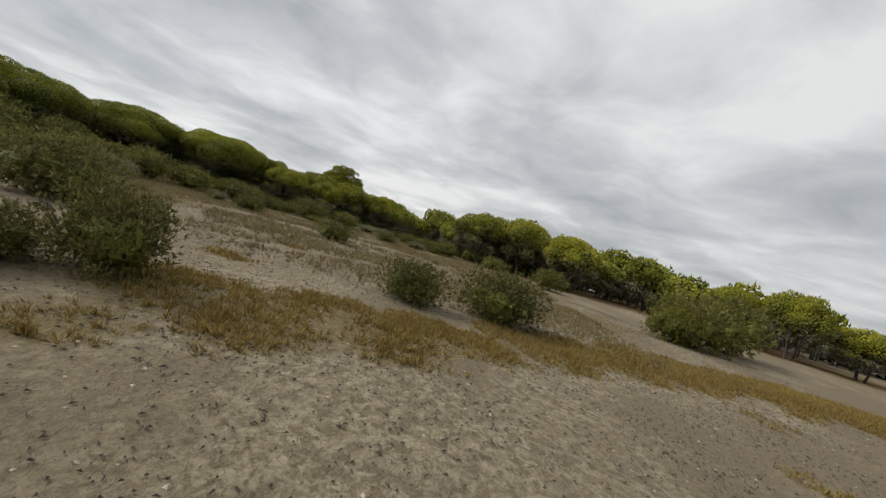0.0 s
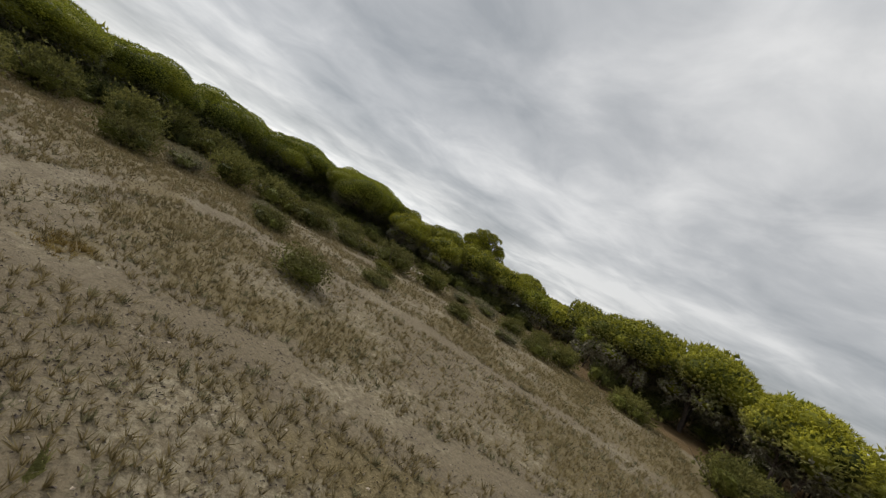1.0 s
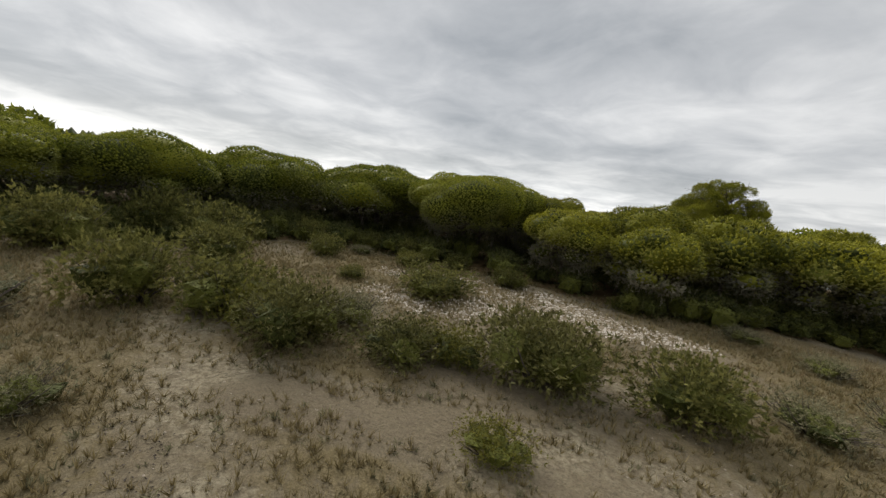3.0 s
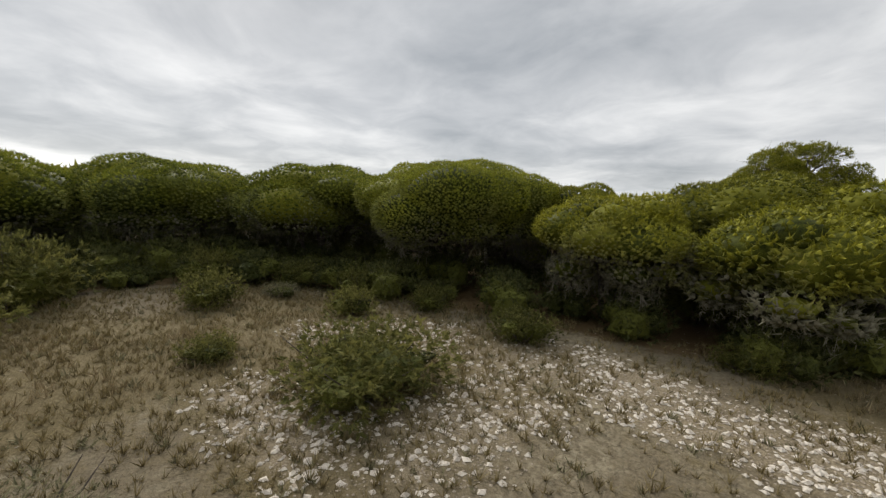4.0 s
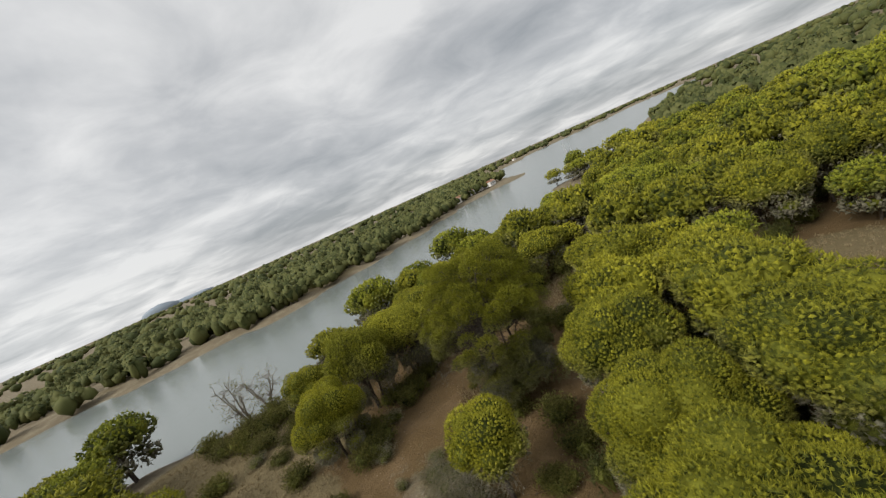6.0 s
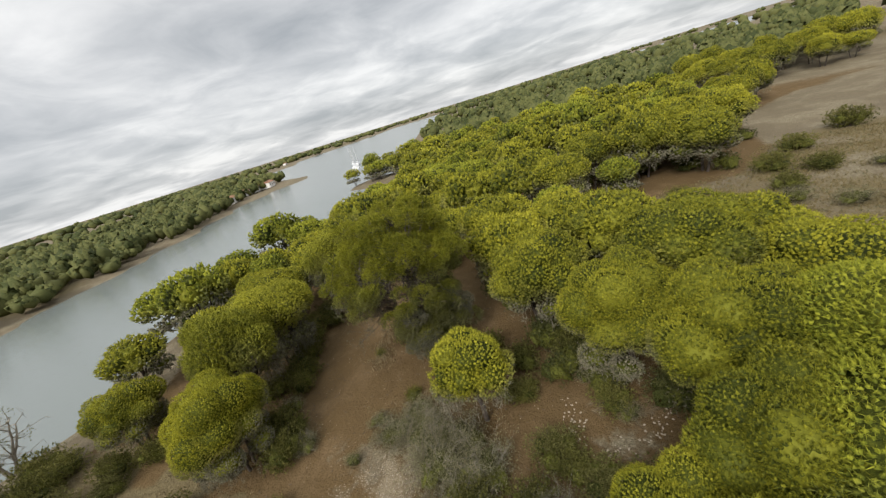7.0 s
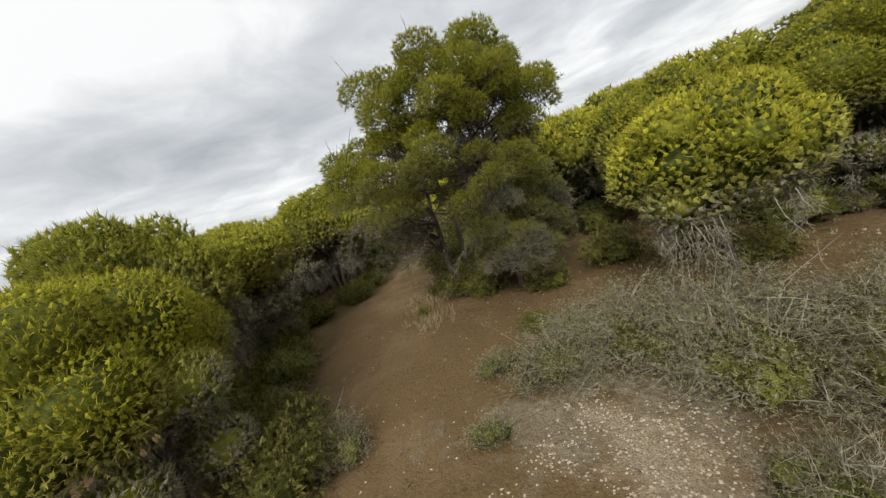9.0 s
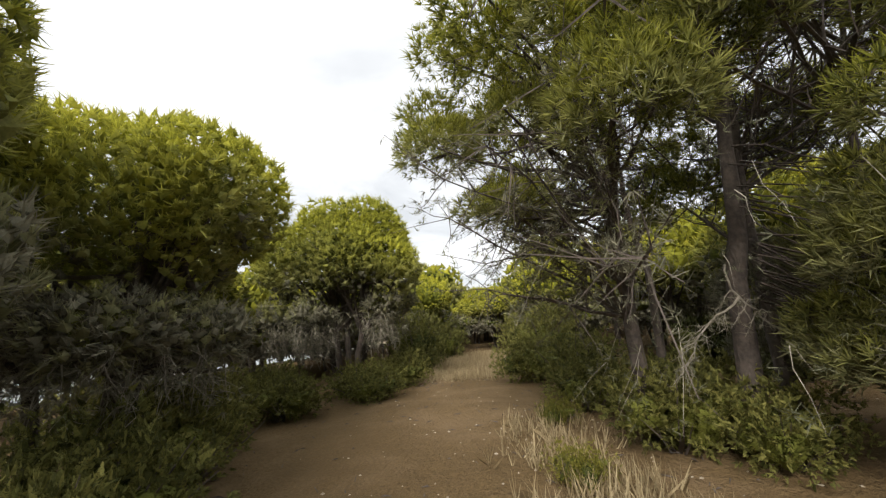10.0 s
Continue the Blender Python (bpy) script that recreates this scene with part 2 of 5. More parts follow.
def foliage(name, dark, mid, light, through=0.26, patch=0.5, gaps=0.0):
    """Leaves or needles: each brush takes its own tone, whole boughs drift in tone; gaps lets the sky through between needles."""
    def build(nt, b):
        g = nt.nodes.new("ShaderNodeNewGeometry")
        o = nt.nodes.new("ShaderNodeObjectInfo")
        isl = g.outputs["Random Per Island"]
        big, fine = noise_of(nt, patch, 3), noise_of(nt, 42, 2, 0.6)
        f = maths(nt, "ADD", maths(nt, "MULTIPLY", isl, 0.44), maths(nt, "MULTIPLY", big, 0.36))
        f = maths(nt, "ADD", f, maths(nt, "MULTIPLY", noise_of(nt, 9.0, 2), 0.36))
        f = maths(nt, "ADD", f, maths(nt, "MULTIPLY", fine, 0.5))
        f = maths(nt, "SUBTRACT", f, 0.32)
        f = maths(nt, "ADD", f, maths(nt, "MULTIPLY", o.outputs["Random"], 0.16))
        c = ramp_of(nt, f, [(0.33, dark), (0.54, mid), (0.75, light)])
        nt.links.new(c, b.inputs["Base Color"])
        b.inputs["Roughness"].default_value = 0.65
        b.inputs["Specular IOR Level"].default_value = 0.1
        tr = nt.nodes.new("ShaderNodeBsdfTranslucent")
        nt.links.new(c, tr.inputs["Color"])
        mx = nt.nodes.new("ShaderNodeMixShader"); mx.inputs[0].default_value = through
        nt.links.new(b.outputs[0], mx.inputs[1]); nt.links.new(tr.outputs[0], mx.inputs[2])
        last = mx.outputs[0]
        if gaps > 0:
            n1, n2 = noise_of(nt, 62, 1, 0.5), noise_of(nt, 11, 2, 0.6)
            a = maths(nt, "ADD", maths(nt, "MULTIPLY", n1, 0.5), maths(nt, "MULTIPLY", n2, 0.5))
            keep = ramp_of(nt, a, [(gaps - 0.012, (0, 0, 0)), (gaps + 0.012, (1, 1, 1))])
            clear = nt.nodes.new("ShaderNodeBsdfTransparent")
            m2 = nt.nodes.new("ShaderNodeMixShader")
            nt.links.new(keep, m2.inputs[0]); nt.links.new(clear.outputs[0], m2.inputs[1]); nt.links.new(last, m2.inputs[2])
            last = m2.outputs[0]
            bump_of(nt, b, n1, 0.6, 0.02)
        nt.links.new(last, nt.nodes["Material Output"].inputs[0])
    return mat(name, build)


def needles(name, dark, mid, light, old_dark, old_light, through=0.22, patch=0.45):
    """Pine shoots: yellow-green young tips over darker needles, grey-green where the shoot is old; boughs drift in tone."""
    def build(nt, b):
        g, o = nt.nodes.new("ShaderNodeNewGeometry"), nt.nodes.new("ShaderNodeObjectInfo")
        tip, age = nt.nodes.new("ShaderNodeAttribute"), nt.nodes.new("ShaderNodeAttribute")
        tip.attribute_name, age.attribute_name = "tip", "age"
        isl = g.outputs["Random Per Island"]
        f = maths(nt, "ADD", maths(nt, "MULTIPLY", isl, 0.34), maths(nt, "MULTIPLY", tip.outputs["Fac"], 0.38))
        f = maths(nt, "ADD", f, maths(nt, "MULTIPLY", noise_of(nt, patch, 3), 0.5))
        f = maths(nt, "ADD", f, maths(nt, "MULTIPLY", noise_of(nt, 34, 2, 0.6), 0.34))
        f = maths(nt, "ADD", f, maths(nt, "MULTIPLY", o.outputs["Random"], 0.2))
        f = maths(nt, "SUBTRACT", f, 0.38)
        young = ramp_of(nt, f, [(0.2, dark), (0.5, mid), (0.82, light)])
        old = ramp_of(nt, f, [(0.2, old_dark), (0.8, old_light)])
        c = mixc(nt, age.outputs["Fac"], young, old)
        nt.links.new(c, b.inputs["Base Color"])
        b.inputs["Roughness"].default_value = 0.6
        b.inputs["Specular IOR Level"].default_value = 0.15
        bump_of(nt, b, noise_of(nt, 60, 2, 0.6), 0.5, 0.02)
        tr = nt.nodes.new("ShaderNodeBsdfTranslucent")
        nt.links.new(c, tr.inputs["Color"])
        mx = nt.nodes.new("ShaderNodeMixShader"); mx.inputs[0].default_value = through
        nt.links.new(b.outputs[0], mx.inputs[1]); nt.links.new(tr.outputs[0], mx.inputs[2])
        nt.links.new(mx.outputs[0], nt.nodes["Material Output"].inputs[0])
    return mat(name, build)


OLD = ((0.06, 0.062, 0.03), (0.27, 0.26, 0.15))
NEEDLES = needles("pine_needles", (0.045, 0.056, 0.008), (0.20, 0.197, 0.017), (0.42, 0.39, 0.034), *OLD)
# Paler, flatter tones put the haze over the closest pines into the colour.
NEEDLES_SOFT = needles("haze_paled_needles", (0.075, 0.085, 0.014), (0.26, 0.262, 0.032), (0.52, 0.495, 0.06), (0.09, 0.09, 0.045), (0.34, 0.325, 0.2), 0.5)
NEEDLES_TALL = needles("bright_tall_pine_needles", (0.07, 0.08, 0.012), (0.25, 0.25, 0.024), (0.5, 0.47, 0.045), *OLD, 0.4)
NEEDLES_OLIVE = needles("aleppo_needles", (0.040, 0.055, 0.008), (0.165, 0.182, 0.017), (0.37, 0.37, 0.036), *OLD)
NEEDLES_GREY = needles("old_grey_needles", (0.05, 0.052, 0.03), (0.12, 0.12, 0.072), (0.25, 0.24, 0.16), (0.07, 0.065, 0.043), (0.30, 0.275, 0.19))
NEEDLES_FAR = foliage("pine_needles_distant", (0.036, 0.048, 0.018), (0.078, 0.091, 0.031), (0.145, 0.15, 0.052), patch=0.06)
# Crown filler: the shade between shoots is put into a darker needle colour.
NEEDLES_GAP_DARK = foliage("crown_gap_shade", (0.022, 0.03, 0.006), (0.085, 0.095, 0.013), (0.20, 0.20, 0.022), 0.1, 5.0)
NEEDLES_THIN = foliage("thin_crown_filler", (0.05, 0.058, 0.014), (0.13, 0.14, 0.028), (0.23, 0.23, 0.05), 0.4, 2.0, gaps=0.5)
# Shrub filler: shade among the leaves is put into this dark colour.
SHRUB_GAP_DARK = foliage("shrub_gap_shade", (0.028, 0.034, 0.008), (0.06, 0.066, 0.014), (0.10, 0.105, 0.02), 0.0, 5.0, gaps=0.475)
LENTISK = foliage("lentisk_leaves", (0.055, 0.057, 0.018), (0.12, 0.12, 0.033), (0.205, 0.19, 0.055), 0.38, gaps=0.45)
ROCKROSE = foliage("olive_brown_leaves", (0.05, 0.049, 0.016), (0.108, 0.104, 0.032), (0.185, 0.172, 0.058), gaps=0.42)
# Undergrowth leaves; the shade below the pines is put into their dark colour.
THICKET = foliage("shade_toned_undergrowth", (0.03, 0.036, 0.013), (0.065, 0.072, 0.024), (0.12, 0.12, 0.04), gaps=0.46)
BROOM = foliage("yellow_green_broom", (0.06, 0.06, 0.012), (0.12, 0.115, 0.02), (0.2, 0.18, 0.035), gaps=0.45)
SAGE = foliage("grey_green_sage", (0.085, 0.079, 0.042), (0.17, 0.158, 0.088), (0.29, 0.265, 0.155), gaps=0.45)
DRYGRASS = foliage("dry_grass", (0.12, 0.085, 0.045), (0.22, 0.165, 0.09), (0.36, 0.29, 0.17), 0.15)
RUSTGRASS = foliage("rusty_dry_grass", (0.12, 0.075, 0.022), (0.2, 0.14, 0.04), (0.31, 0.23, 0.075), 0.15)
THYME = foliage("brown_thyme_tufts", (0.07, 0.055, 0.026), (0.15, 0.118, 0.054), (0.27, 0.215, 0.105), 0.15)


def bark_build(col_a, col_b):
    def build(nt, b):
        n = noise_of(nt, 9, 6, 0.65)
        v = nt.nodes.new("ShaderNodeTexVoronoi"); v.feature = "DISTANCE_TO_EDGE"; v.inputs["Scale"].default_value = 14
        mp = nt.nodes.new("ShaderNodeMapping"); mp.inputs["Scale"].default_value = (1, 1, 0.35)
        g = nt.nodes.new("ShaderNodeNewGeometry")
        nt.links.new(g.outputs["Position"], mp.inputs[0]); nt.links.new(mp.outputs[0], v.inputs["Vector"])
        c = ramp_of(nt, n, [(0.3, col_a), (0.7, col_b)])
        nt.links.new(c, b.inputs["Base Color"])
        b.inputs["Roughness"].default_value = 0.9
        bump_of(nt, b, v.outputs["Distance"], 0.7, 0.03)
    return build


BARK = mat("pine_bark", bark_build((0.035, 0.027, 0.022), (0.11, 0.085, 0.068)))
GREYTWIG = mat("grey_bare_twigs", bark_build((0.125, 0.108, 0.083), (0.31, 0.275, 0.215)))


def ground_build(nt, b):
    """Pale sand, dry mat, red-brown litter and white gravel, by the zones of the ground."""
    def zone(n):
        a = nt.nodes.new("ShaderNodeAttribute"); a.attribute_name = n
        return a.outputs["Fac"]
    fine, mid, big = noise_of(nt, 26, 6, 0.7), noise_of(nt, 3.2, 6, 0.62), noise_of(nt, 0.35, 4)
    sand = ramp_of(nt, fine, [(0.3, (0.10, 0.081, 0.056)), (0.5, (0.175, 0.143, 0.099)), (0.72, (0.29, 0.246, 0.178))])
    sand = mixc(nt, maths(nt, "MULTIPLY", mid, 0.55), sand, (0.20, 0.152, 0.108))
    crust = ramp_of(nt, noise_of(nt, 7, 5, 0.7, None, 0.6), [(0.42, (0.16, 0.127, 0.085)), (0.6, (0.42, 0.368, 0.278))])
    sand = mixc(nt, ramp_of(nt, big, [(0.45, (0, 0, 0)), (0.6, (0.55, 0.55, 0.55))]), sand, crust)
    sand = mixc(nt, ramp_of(nt, noise_of(nt, 13, 4, 0.65), [(0.54, (0, 0, 0)), (0.66, (0.7, 0.7, 0.7))]), sand, (0.10, 0.08, 0.056))
    sand = mixc(nt, ramp_of(nt, noise_of(nt, 1.6, 5, 0.65), [(0.5, (0, 0, 0)), (0.7, (0.5, 0.5, 0.5))]), sand, (0.15, 0.12, 0.09))
    litter = ramp_of(nt, fine, [(0.28, (0.064, 0.041, 0.02)), (0.52, (0.148, 0.096, 0.046)), (0.76, (0.26, 0.178, 0.096))])
    litter = mixc(nt, maths(nt, "MULTIPLY", mid, 0.5), litter, (0.12, 0.078, 0.038))
    litter = mixc(nt, ramp_of(nt, noise_of(nt, 0.9, 5, 0.65), [(0.42, (0, 0, 0)), (0.66, (0.75, 0.75, 0.75))]), litter, (0.12, 0.078, 0.038))
    litter = mixc(nt, ramp_of(nt, noise_of(nt, 0.5, 6, 0.7, None, 0.4), [(0.5, (0, 0, 0)), (0.68, (0.6, 0.6, 0.6))]), litter, (0.215, 0.145, 0.086))
    mat_ = ramp_of(nt, fine, [(0.3, (0.095, 0.072, 0.038)), (0.55, (0.18, 0.141, 0.08)), (0.75, (0.30, 0.247, 0.158))])
    grav = ramp_of(nt, noise_of(nt, 40, 4, 0.6), [(0.35, (0.15, 0.115, 0.08)), (0.6, (0.33, 0.27, 0.195))])
    edge = maths(nt, "MULTIPLY", maths(nt, "SUBTRACT", mid, 0.5), 0.9)

    def cut(z):
        return ramp_of(nt, maths(nt, "ADD", zone(z), edge), [(0.38, (0, 0, 0)), (0.62, (1, 1, 1))])
    c = mixc(nt, cut("litter"), sand, litter)
    c = mixc(nt, cut("dry"), c, mat_)
    c = mixc(nt, cut("gravel"), c, grav)
    c = mixc(nt, 1.0, c, (0.87, 0.875, 0.80), "MULTIPLY")
    nt.links.new(c, b.inputs["Base Color"])
    b.inputs["Roughness"].default_value = 0.95
    b.inputs["Specular IOR Level"].default_value = 0.15
    h = maths(nt, "ADD", maths(nt, "MULTIPLY", fine, 0.35), mid)
    h = maths(nt, "ADD", h, maths(nt, "MULTIPLY", noise_of(nt, 8, 4, 0.6, None, 0.5), 0.8))
    bump_of(nt, b, h, 1.0, 0.09)


GROUND = mat("sandy_ground", ground_build)


def water_build(nt, b):
    b.inputs["Base Color"].default_value = (0.17, 0.19, 0.18, 1)
    b.inputs["Roughness"].default_value = 0.18
    b.inputs["IOR"].default_value = 1.33
    mp = nt.nodes.new("ShaderNodeMapping"); mp.inputs["Scale"].default_value = (1.0, 1.7, 1.0)
    g = nt.nodes.new("ShaderNodeNewGeometry"); nt.links.new(g.outputs["Position"], mp.inputs[0])
    n = noise_of(nt, 1.4, 5, 0.6, mp.outputs[0], 0.3)
    bump_of(nt, b, n, 0.35, 0.08)


WATER = mat("lagoon_water", water_build)


def plain(name, c1, c2, rough, scale=6.0, metal=0.0):
    def build(nt, b):
        nt.links.new(ramp_of(nt, noise_of(nt, scale, 5, 0.6), [(0.35, c1), (0.65, c2)]), b.inputs["Base Color"])
        b.inputs["Roughness"].default_value, b.inputs["Metallic"].default_value = rough, metal
    return mat(name, build)


STONE = plain("white_limestone", (0.22, 0.178, 0.128), (0.42, 0.355, 0.27), 0.9, 30)
RUBBLE = plain("bleached_limestone", (0.38, 0.33, 0.265), (0.60, 0.545, 0.46), 0.9, 20)
HULL = plain("white_boat_hull", (0.68, 0.69, 0.7), (0.8, 0.8, 0.8), 0.35, 2)
RENDERED = plain("whitewashed_wall", (0.6, 0.58, 0.54), (0.78, 0.76, 0.72), 0.85, 1.5)
TILES = plain("clay_roof", (0.25, 0.12, 0.07), (0.38, 0.2, 0.12), 0.85, 3)
GLASSY = plain("dark_window", (0.03, 0.035, 0.04), (0.05, 0.055, 0.06), 0.2, 2)
HILL = plain("hazy_far_hill", (0.20, 0.24, 0.28), (0.26, 0.30, 0.34), 1.0, 0.01)
METAL = plain("aluminium_mast", (0.6, 0.6, 0.6), (0.75, 0.75, 0.75), 0.4, 5, 0.6)

# ================= the lie of the land =================
LAGOON = [(-700, 70), (-260, 99), (-160, 106), (-100, 103), (-62, 97), (-40, 91.5), (-34, 88.5), (-26, 88), (-13, 93.5), (2, 90), (18, 86.5),
          (34, 88.5), (41, 93), (46, 108), (53, 120.5), (57, 117), (62, 104), (76, 101), (100, 112), (135, 128), (210, 160), (350, 195), (640, 290),
          (900, 340), (900, 520), (620, 440), (420, 455), (290, 380), (175, 262), (134, 204), (124, 192), (104, 196), (63, 178), (44, 165),
          (3, 148), (-10, 143.5), (-21, 141), (-30, 147), (-46, 152), (-93, 168), (-130, 164), (-165, 166), (-215, 150), (-300, 150), (-700, 190)]
INLET = [(480, -60), (600, -16), (950, 12), (1200, -80), (1150, -420), (700, -560), (560, -420), (690, -300)]
CLEARING = [(-29, -14), (-29, 8), (-30, 20), (-32, 30), (-31, 36.5), (-27, 38.5), (-22.5, 40.5), (-17, 42.5), (-13.5, 46.5), (-9, 52), (-3, 54),
            (-1, 47), (1, 40.5), (7, 36.5), (13, 36), (22, 35), (31, 27), (36, 16), (40, -14), (10, -30)]


def land(x, y):
    """Height of the ground."""
    x, y = np.asarray(x, float), np.asarray(y, float)
    z = 1.6 - 0.6 * smooth((y - 44) / 12)
    z = z + 0.13 * vnoise(x / 6.5, y / 6.5, 3) + 0.05 * vnoise(x / 1.7, y / 1.7, 4)
    far = np.hypot(x + 20, y - 50)
    z = z + 0.8 * smooth((far - 90) / 200) * (1 + vnoise(x / 70, y / 70, 9))
    for lake in (LAGOON, INLET):
        s = -signed(lake, x, y) + 0.9 * vnoise(x / 5, y / 5, 11) + 0.3 * vnoise(x / 1.3, y / 1.3, 12)
        z = np.where(s < 12, -0.6 + (z + 0.6) * smooth((s + 2.0) / 8.0), z)
    return z


def height(x, y):
    return float(land(np.array([x]), np.array([y]))[0])


def axis_marks(lo, hi, step, reach, grow):
    core = list(np.arange(lo, hi + step / 2, step))
    for sign, start in ((-1, lo), (1, hi)):
        d, s = 0.0, step
        while d < reach:
            s *= grow; d += s
            core.append(start + sign * d)
    return np.array(sorted(core))


def disc_zone(x, y, discs, soft_):
    m = np.zeros(np.shape(x))
    for cx, cy, r in discs:
        m = np.maximum(m, smooth((r - np.hypot(x - cx, y - cy)) / soft_ + 0.5))
    return m


DRY_SPOTS = [(-24.5, 32, 2.2), (-13, 45.5, 1.8), (-11, 43.8, 1.5), (-9, 42, 1.5), (-2.0, 4.9, 1.0), (-0.1, 5.8, 1.0), (1.3, 7.2, 1.0), (3.3, 8.4, 1.05), (5.8, 9.9, 1.2), (7.9, 10.5, 1.1), (8.4, 8.5, 0.45), (10.4, 9.8, 0.35), (6.7, 5.5, 0.25), (-3.4, 3.4, 0.6), (-31, 66, 2.5), (-33, 70, 3), (-3.4, 5.4, 1.2), (-1.4, 6.6, 1.2), (0.3, 7.4, 1.0), (2.4, 9.2, 1.0), (4.4, 10, 1.2), (6.8, 11.4, 1.1),
             (8.5, 11.4, 1.4), (11, 11.6, 1.6), (13.5, 12, 2.0), (17, 12, 3), (-4.8, 8.8, 0.5), (-11.6, 17.6, 0.9), (-12.8, 18.2, 0.7), (-10.9, 16.6, 0.6),
             (-8, 15.4, 0.5), (-5.2, 13.8, 0.5), (-21, 22, 3.5), (-23, 29, 3.2), (-24, 34, 3), (-25, 17, 3.5), (-26, 9, 4), (-14, 44.5, 2.0), (-9, 47, 3),
             (-3, 50, 3), (-31, 56, 3.0), (-36, 62, 5), (-34, 72, 5), (-31, 77, 4), (-37, 80, 5), (-28, 70, 2)]
GRAVEL_SPOTS = [(-27.7, 59.2, 1.0), (-27.2, 60.6, 0.45), (-20.5, 33.1, 0.9), (-19.2, 33.2, 1.0), (-18.0, 33.8, 1.1), (-17.2, 35.2, 1.3), (-17.4, 37.0, 1.3),
                (-18.6, 38.6, 1.4), (-17.6, 39.6, 1.4), (-15.8, 39.6, 1.6), (-13.8, 39.9, 1.5), (-12.2, 41.2, 1.2), (-23.2, 35.6, 1.1), (-22.2, 36.9, 1.1), (-21.2, 38.2, 1.2), (-20.6, 36.9, 0.9), (-26.6, 59.9, 0.5), (-28.6, 60.0, 0.6), (-28.2, 61.4, 0.5), (-28.9, 58.6, 0.5)]


TRACKS = [[(-8.3, 8.2), (-6.4, 11.4), (-4.4, 13.5), (-1.6, 16), (2, 17.8), (9.3, 22.3)], [(-12.1, 17.7), (-10.5, 20), (-7.2, 22.1), (-5.7, 23.2), (-3, 24.3), (5, 26)],
          [(-15, 26.6), (-11.2, 30.4), (-7.4, 32.6), (-2, 35)], [(-8.3, 8.2), (-9, 13), (-11.4, 17.4)]]


def track_gap(x, y):
    """Distance to the nearest trodden track."""
    best = np.full(np.shape(x), 1e9)
    for line in TRACKS:
        for (x0, y0), (x1, y1) in zip(line, line[1:]):
            dx, dy = x1 - x0, y1 - y0
            u = np.clip(((x - x0) * dx + (y - y0) * dy) / (dx * dx + dy * dy), 0, 1)
            best = np.minimum(best, np.hypot(x - x0 - u * dx, y - y0 - u * dy))
    return best


def build_ground():
    xs = axis_marks(-48, 20, 0.5, 4300, 1.18)
    ys = axis_marks(-6, 95, 0.5, 4300, 1.18)
    gx, gy = np.meshgrid(xs, ys, indexing="ij")
    x, y = gx.ravel(), gy.ravel()
    z = land(x, y)
    nx, ny = len(xs), len(ys)
    i, j = np.meshgrid(np.arange(nx - 1), np.arange(ny - 1), indexing="ij")
    p = (i * ny + j).ravel()
    tris = np.concatenate([np.stack([p, p + ny, p + ny + 1], 1), np.stack([p, p + ny + 1, p + 1], 1)])
    me = mesh_of("ground", np.stack([x, y, z], 1), tris, True)
    shore = np.minimum(-signed(LAGOON, x, y), -signed(INLET, x, y))
    inside = signed(CLEARING, x, y)
    litter = smooth(0.5 - inside / 3.0) * smooth((shore - 6.0) / 4) * (1 - smooth((np.hypot(x + 20, y - 50) - 55) / 25))
    open_ = disc_zone(x, y, [(-27, 59, 3.0), (-26.2, 61.6, 1.6), (-24, 51.4, 1.8)], 2.0)
    litter = litter * (1 - open_ * (0.45 + 0.3 * vnoise(x / 0.9, y / 0.9, 55)))
    dry = disc_zone(x, y, DRY_SPOTS, 1.2)
    turf = smooth((13 - x) / 5) * smooth((y - 11) / 6) * smooth((track_gap(x, y) - 0.5) / 0.9) * smooth(inside / 2)
    dry = np.maximum(dry, turf * (0.62 + 0.34 * vnoise(x / 2.6, y / 2.6, 51)))
    far = smooth((np.hypot(x + 20, y - 45) - 75) / 40)
    dry = np.maximum(dry, far * (0.35 + 0.4 * vnoise(x / 18, y / 18, 21)) * smooth((shore - 3) / 4))
    gravel = disc_zone(x, y, GRAVEL_SPOTS, 0.9) * (0.6 + 0.25 * vnoise(x / 0.7, y / 0.7, 58) + 0.1 * smooth((y - 52) / 4))
    for n, a in (("litter", litter), ("dry", dry), ("gravel", gravel)):
        at = me.attributes.new(n, "FLOAT", "POINT")
        at.data.foreach_set("value", a.astype(np.float32))
    ob = part("ground", me, GROUND)
    return tagged(ob, "sandy dune ground with dry mats and red-brown pine litter", "ground", kind="structure")


ground = build_ground()


def build_water(name, lo, hi, label):
    xs = np.linspace(lo[0], hi[0], 9); ys = np.linspace(lo[1], hi[1], 9)
    gx, gy = np.meshgrid(xs, ys, indexing="ij")
    i, j = np.meshgrid(np.arange(8), np.arange(8), indexing="ij")
    p = (i * 9 + j).ravel()
    tris = np.concatenate([np.stack([p, p + 9, p + 10], 1), np.stack([p, p + 10, p + 1], 1)])
    me = mesh_of(name, np.stack([gx.ravel(), gy.ravel(), 0 * gx.ravel()], 1), tris)
    return tagged(part(name, me, WATER), label, "water", kind="structure")


build_water("water", (-720, 60), (920, 540), "calm grey-green lagoon water under an overcast sky")
build_water("water_inlet", (470, -580), (1220, 40), "pale distant lagoon water behind the pine woods")

# ================= pines =================
def spiral(n, rng):
    """Even directions over a sphere."""
    k = np.arange(n) + 0.5
    z = 1 - 2 * k / n
    a = k * 2.399963 + rng.uniform(0, 6.28)
    q = np.sqrt(1 - z * z)
    return np.stack([q * np.cos(a), q * np.sin(a), z], 1)


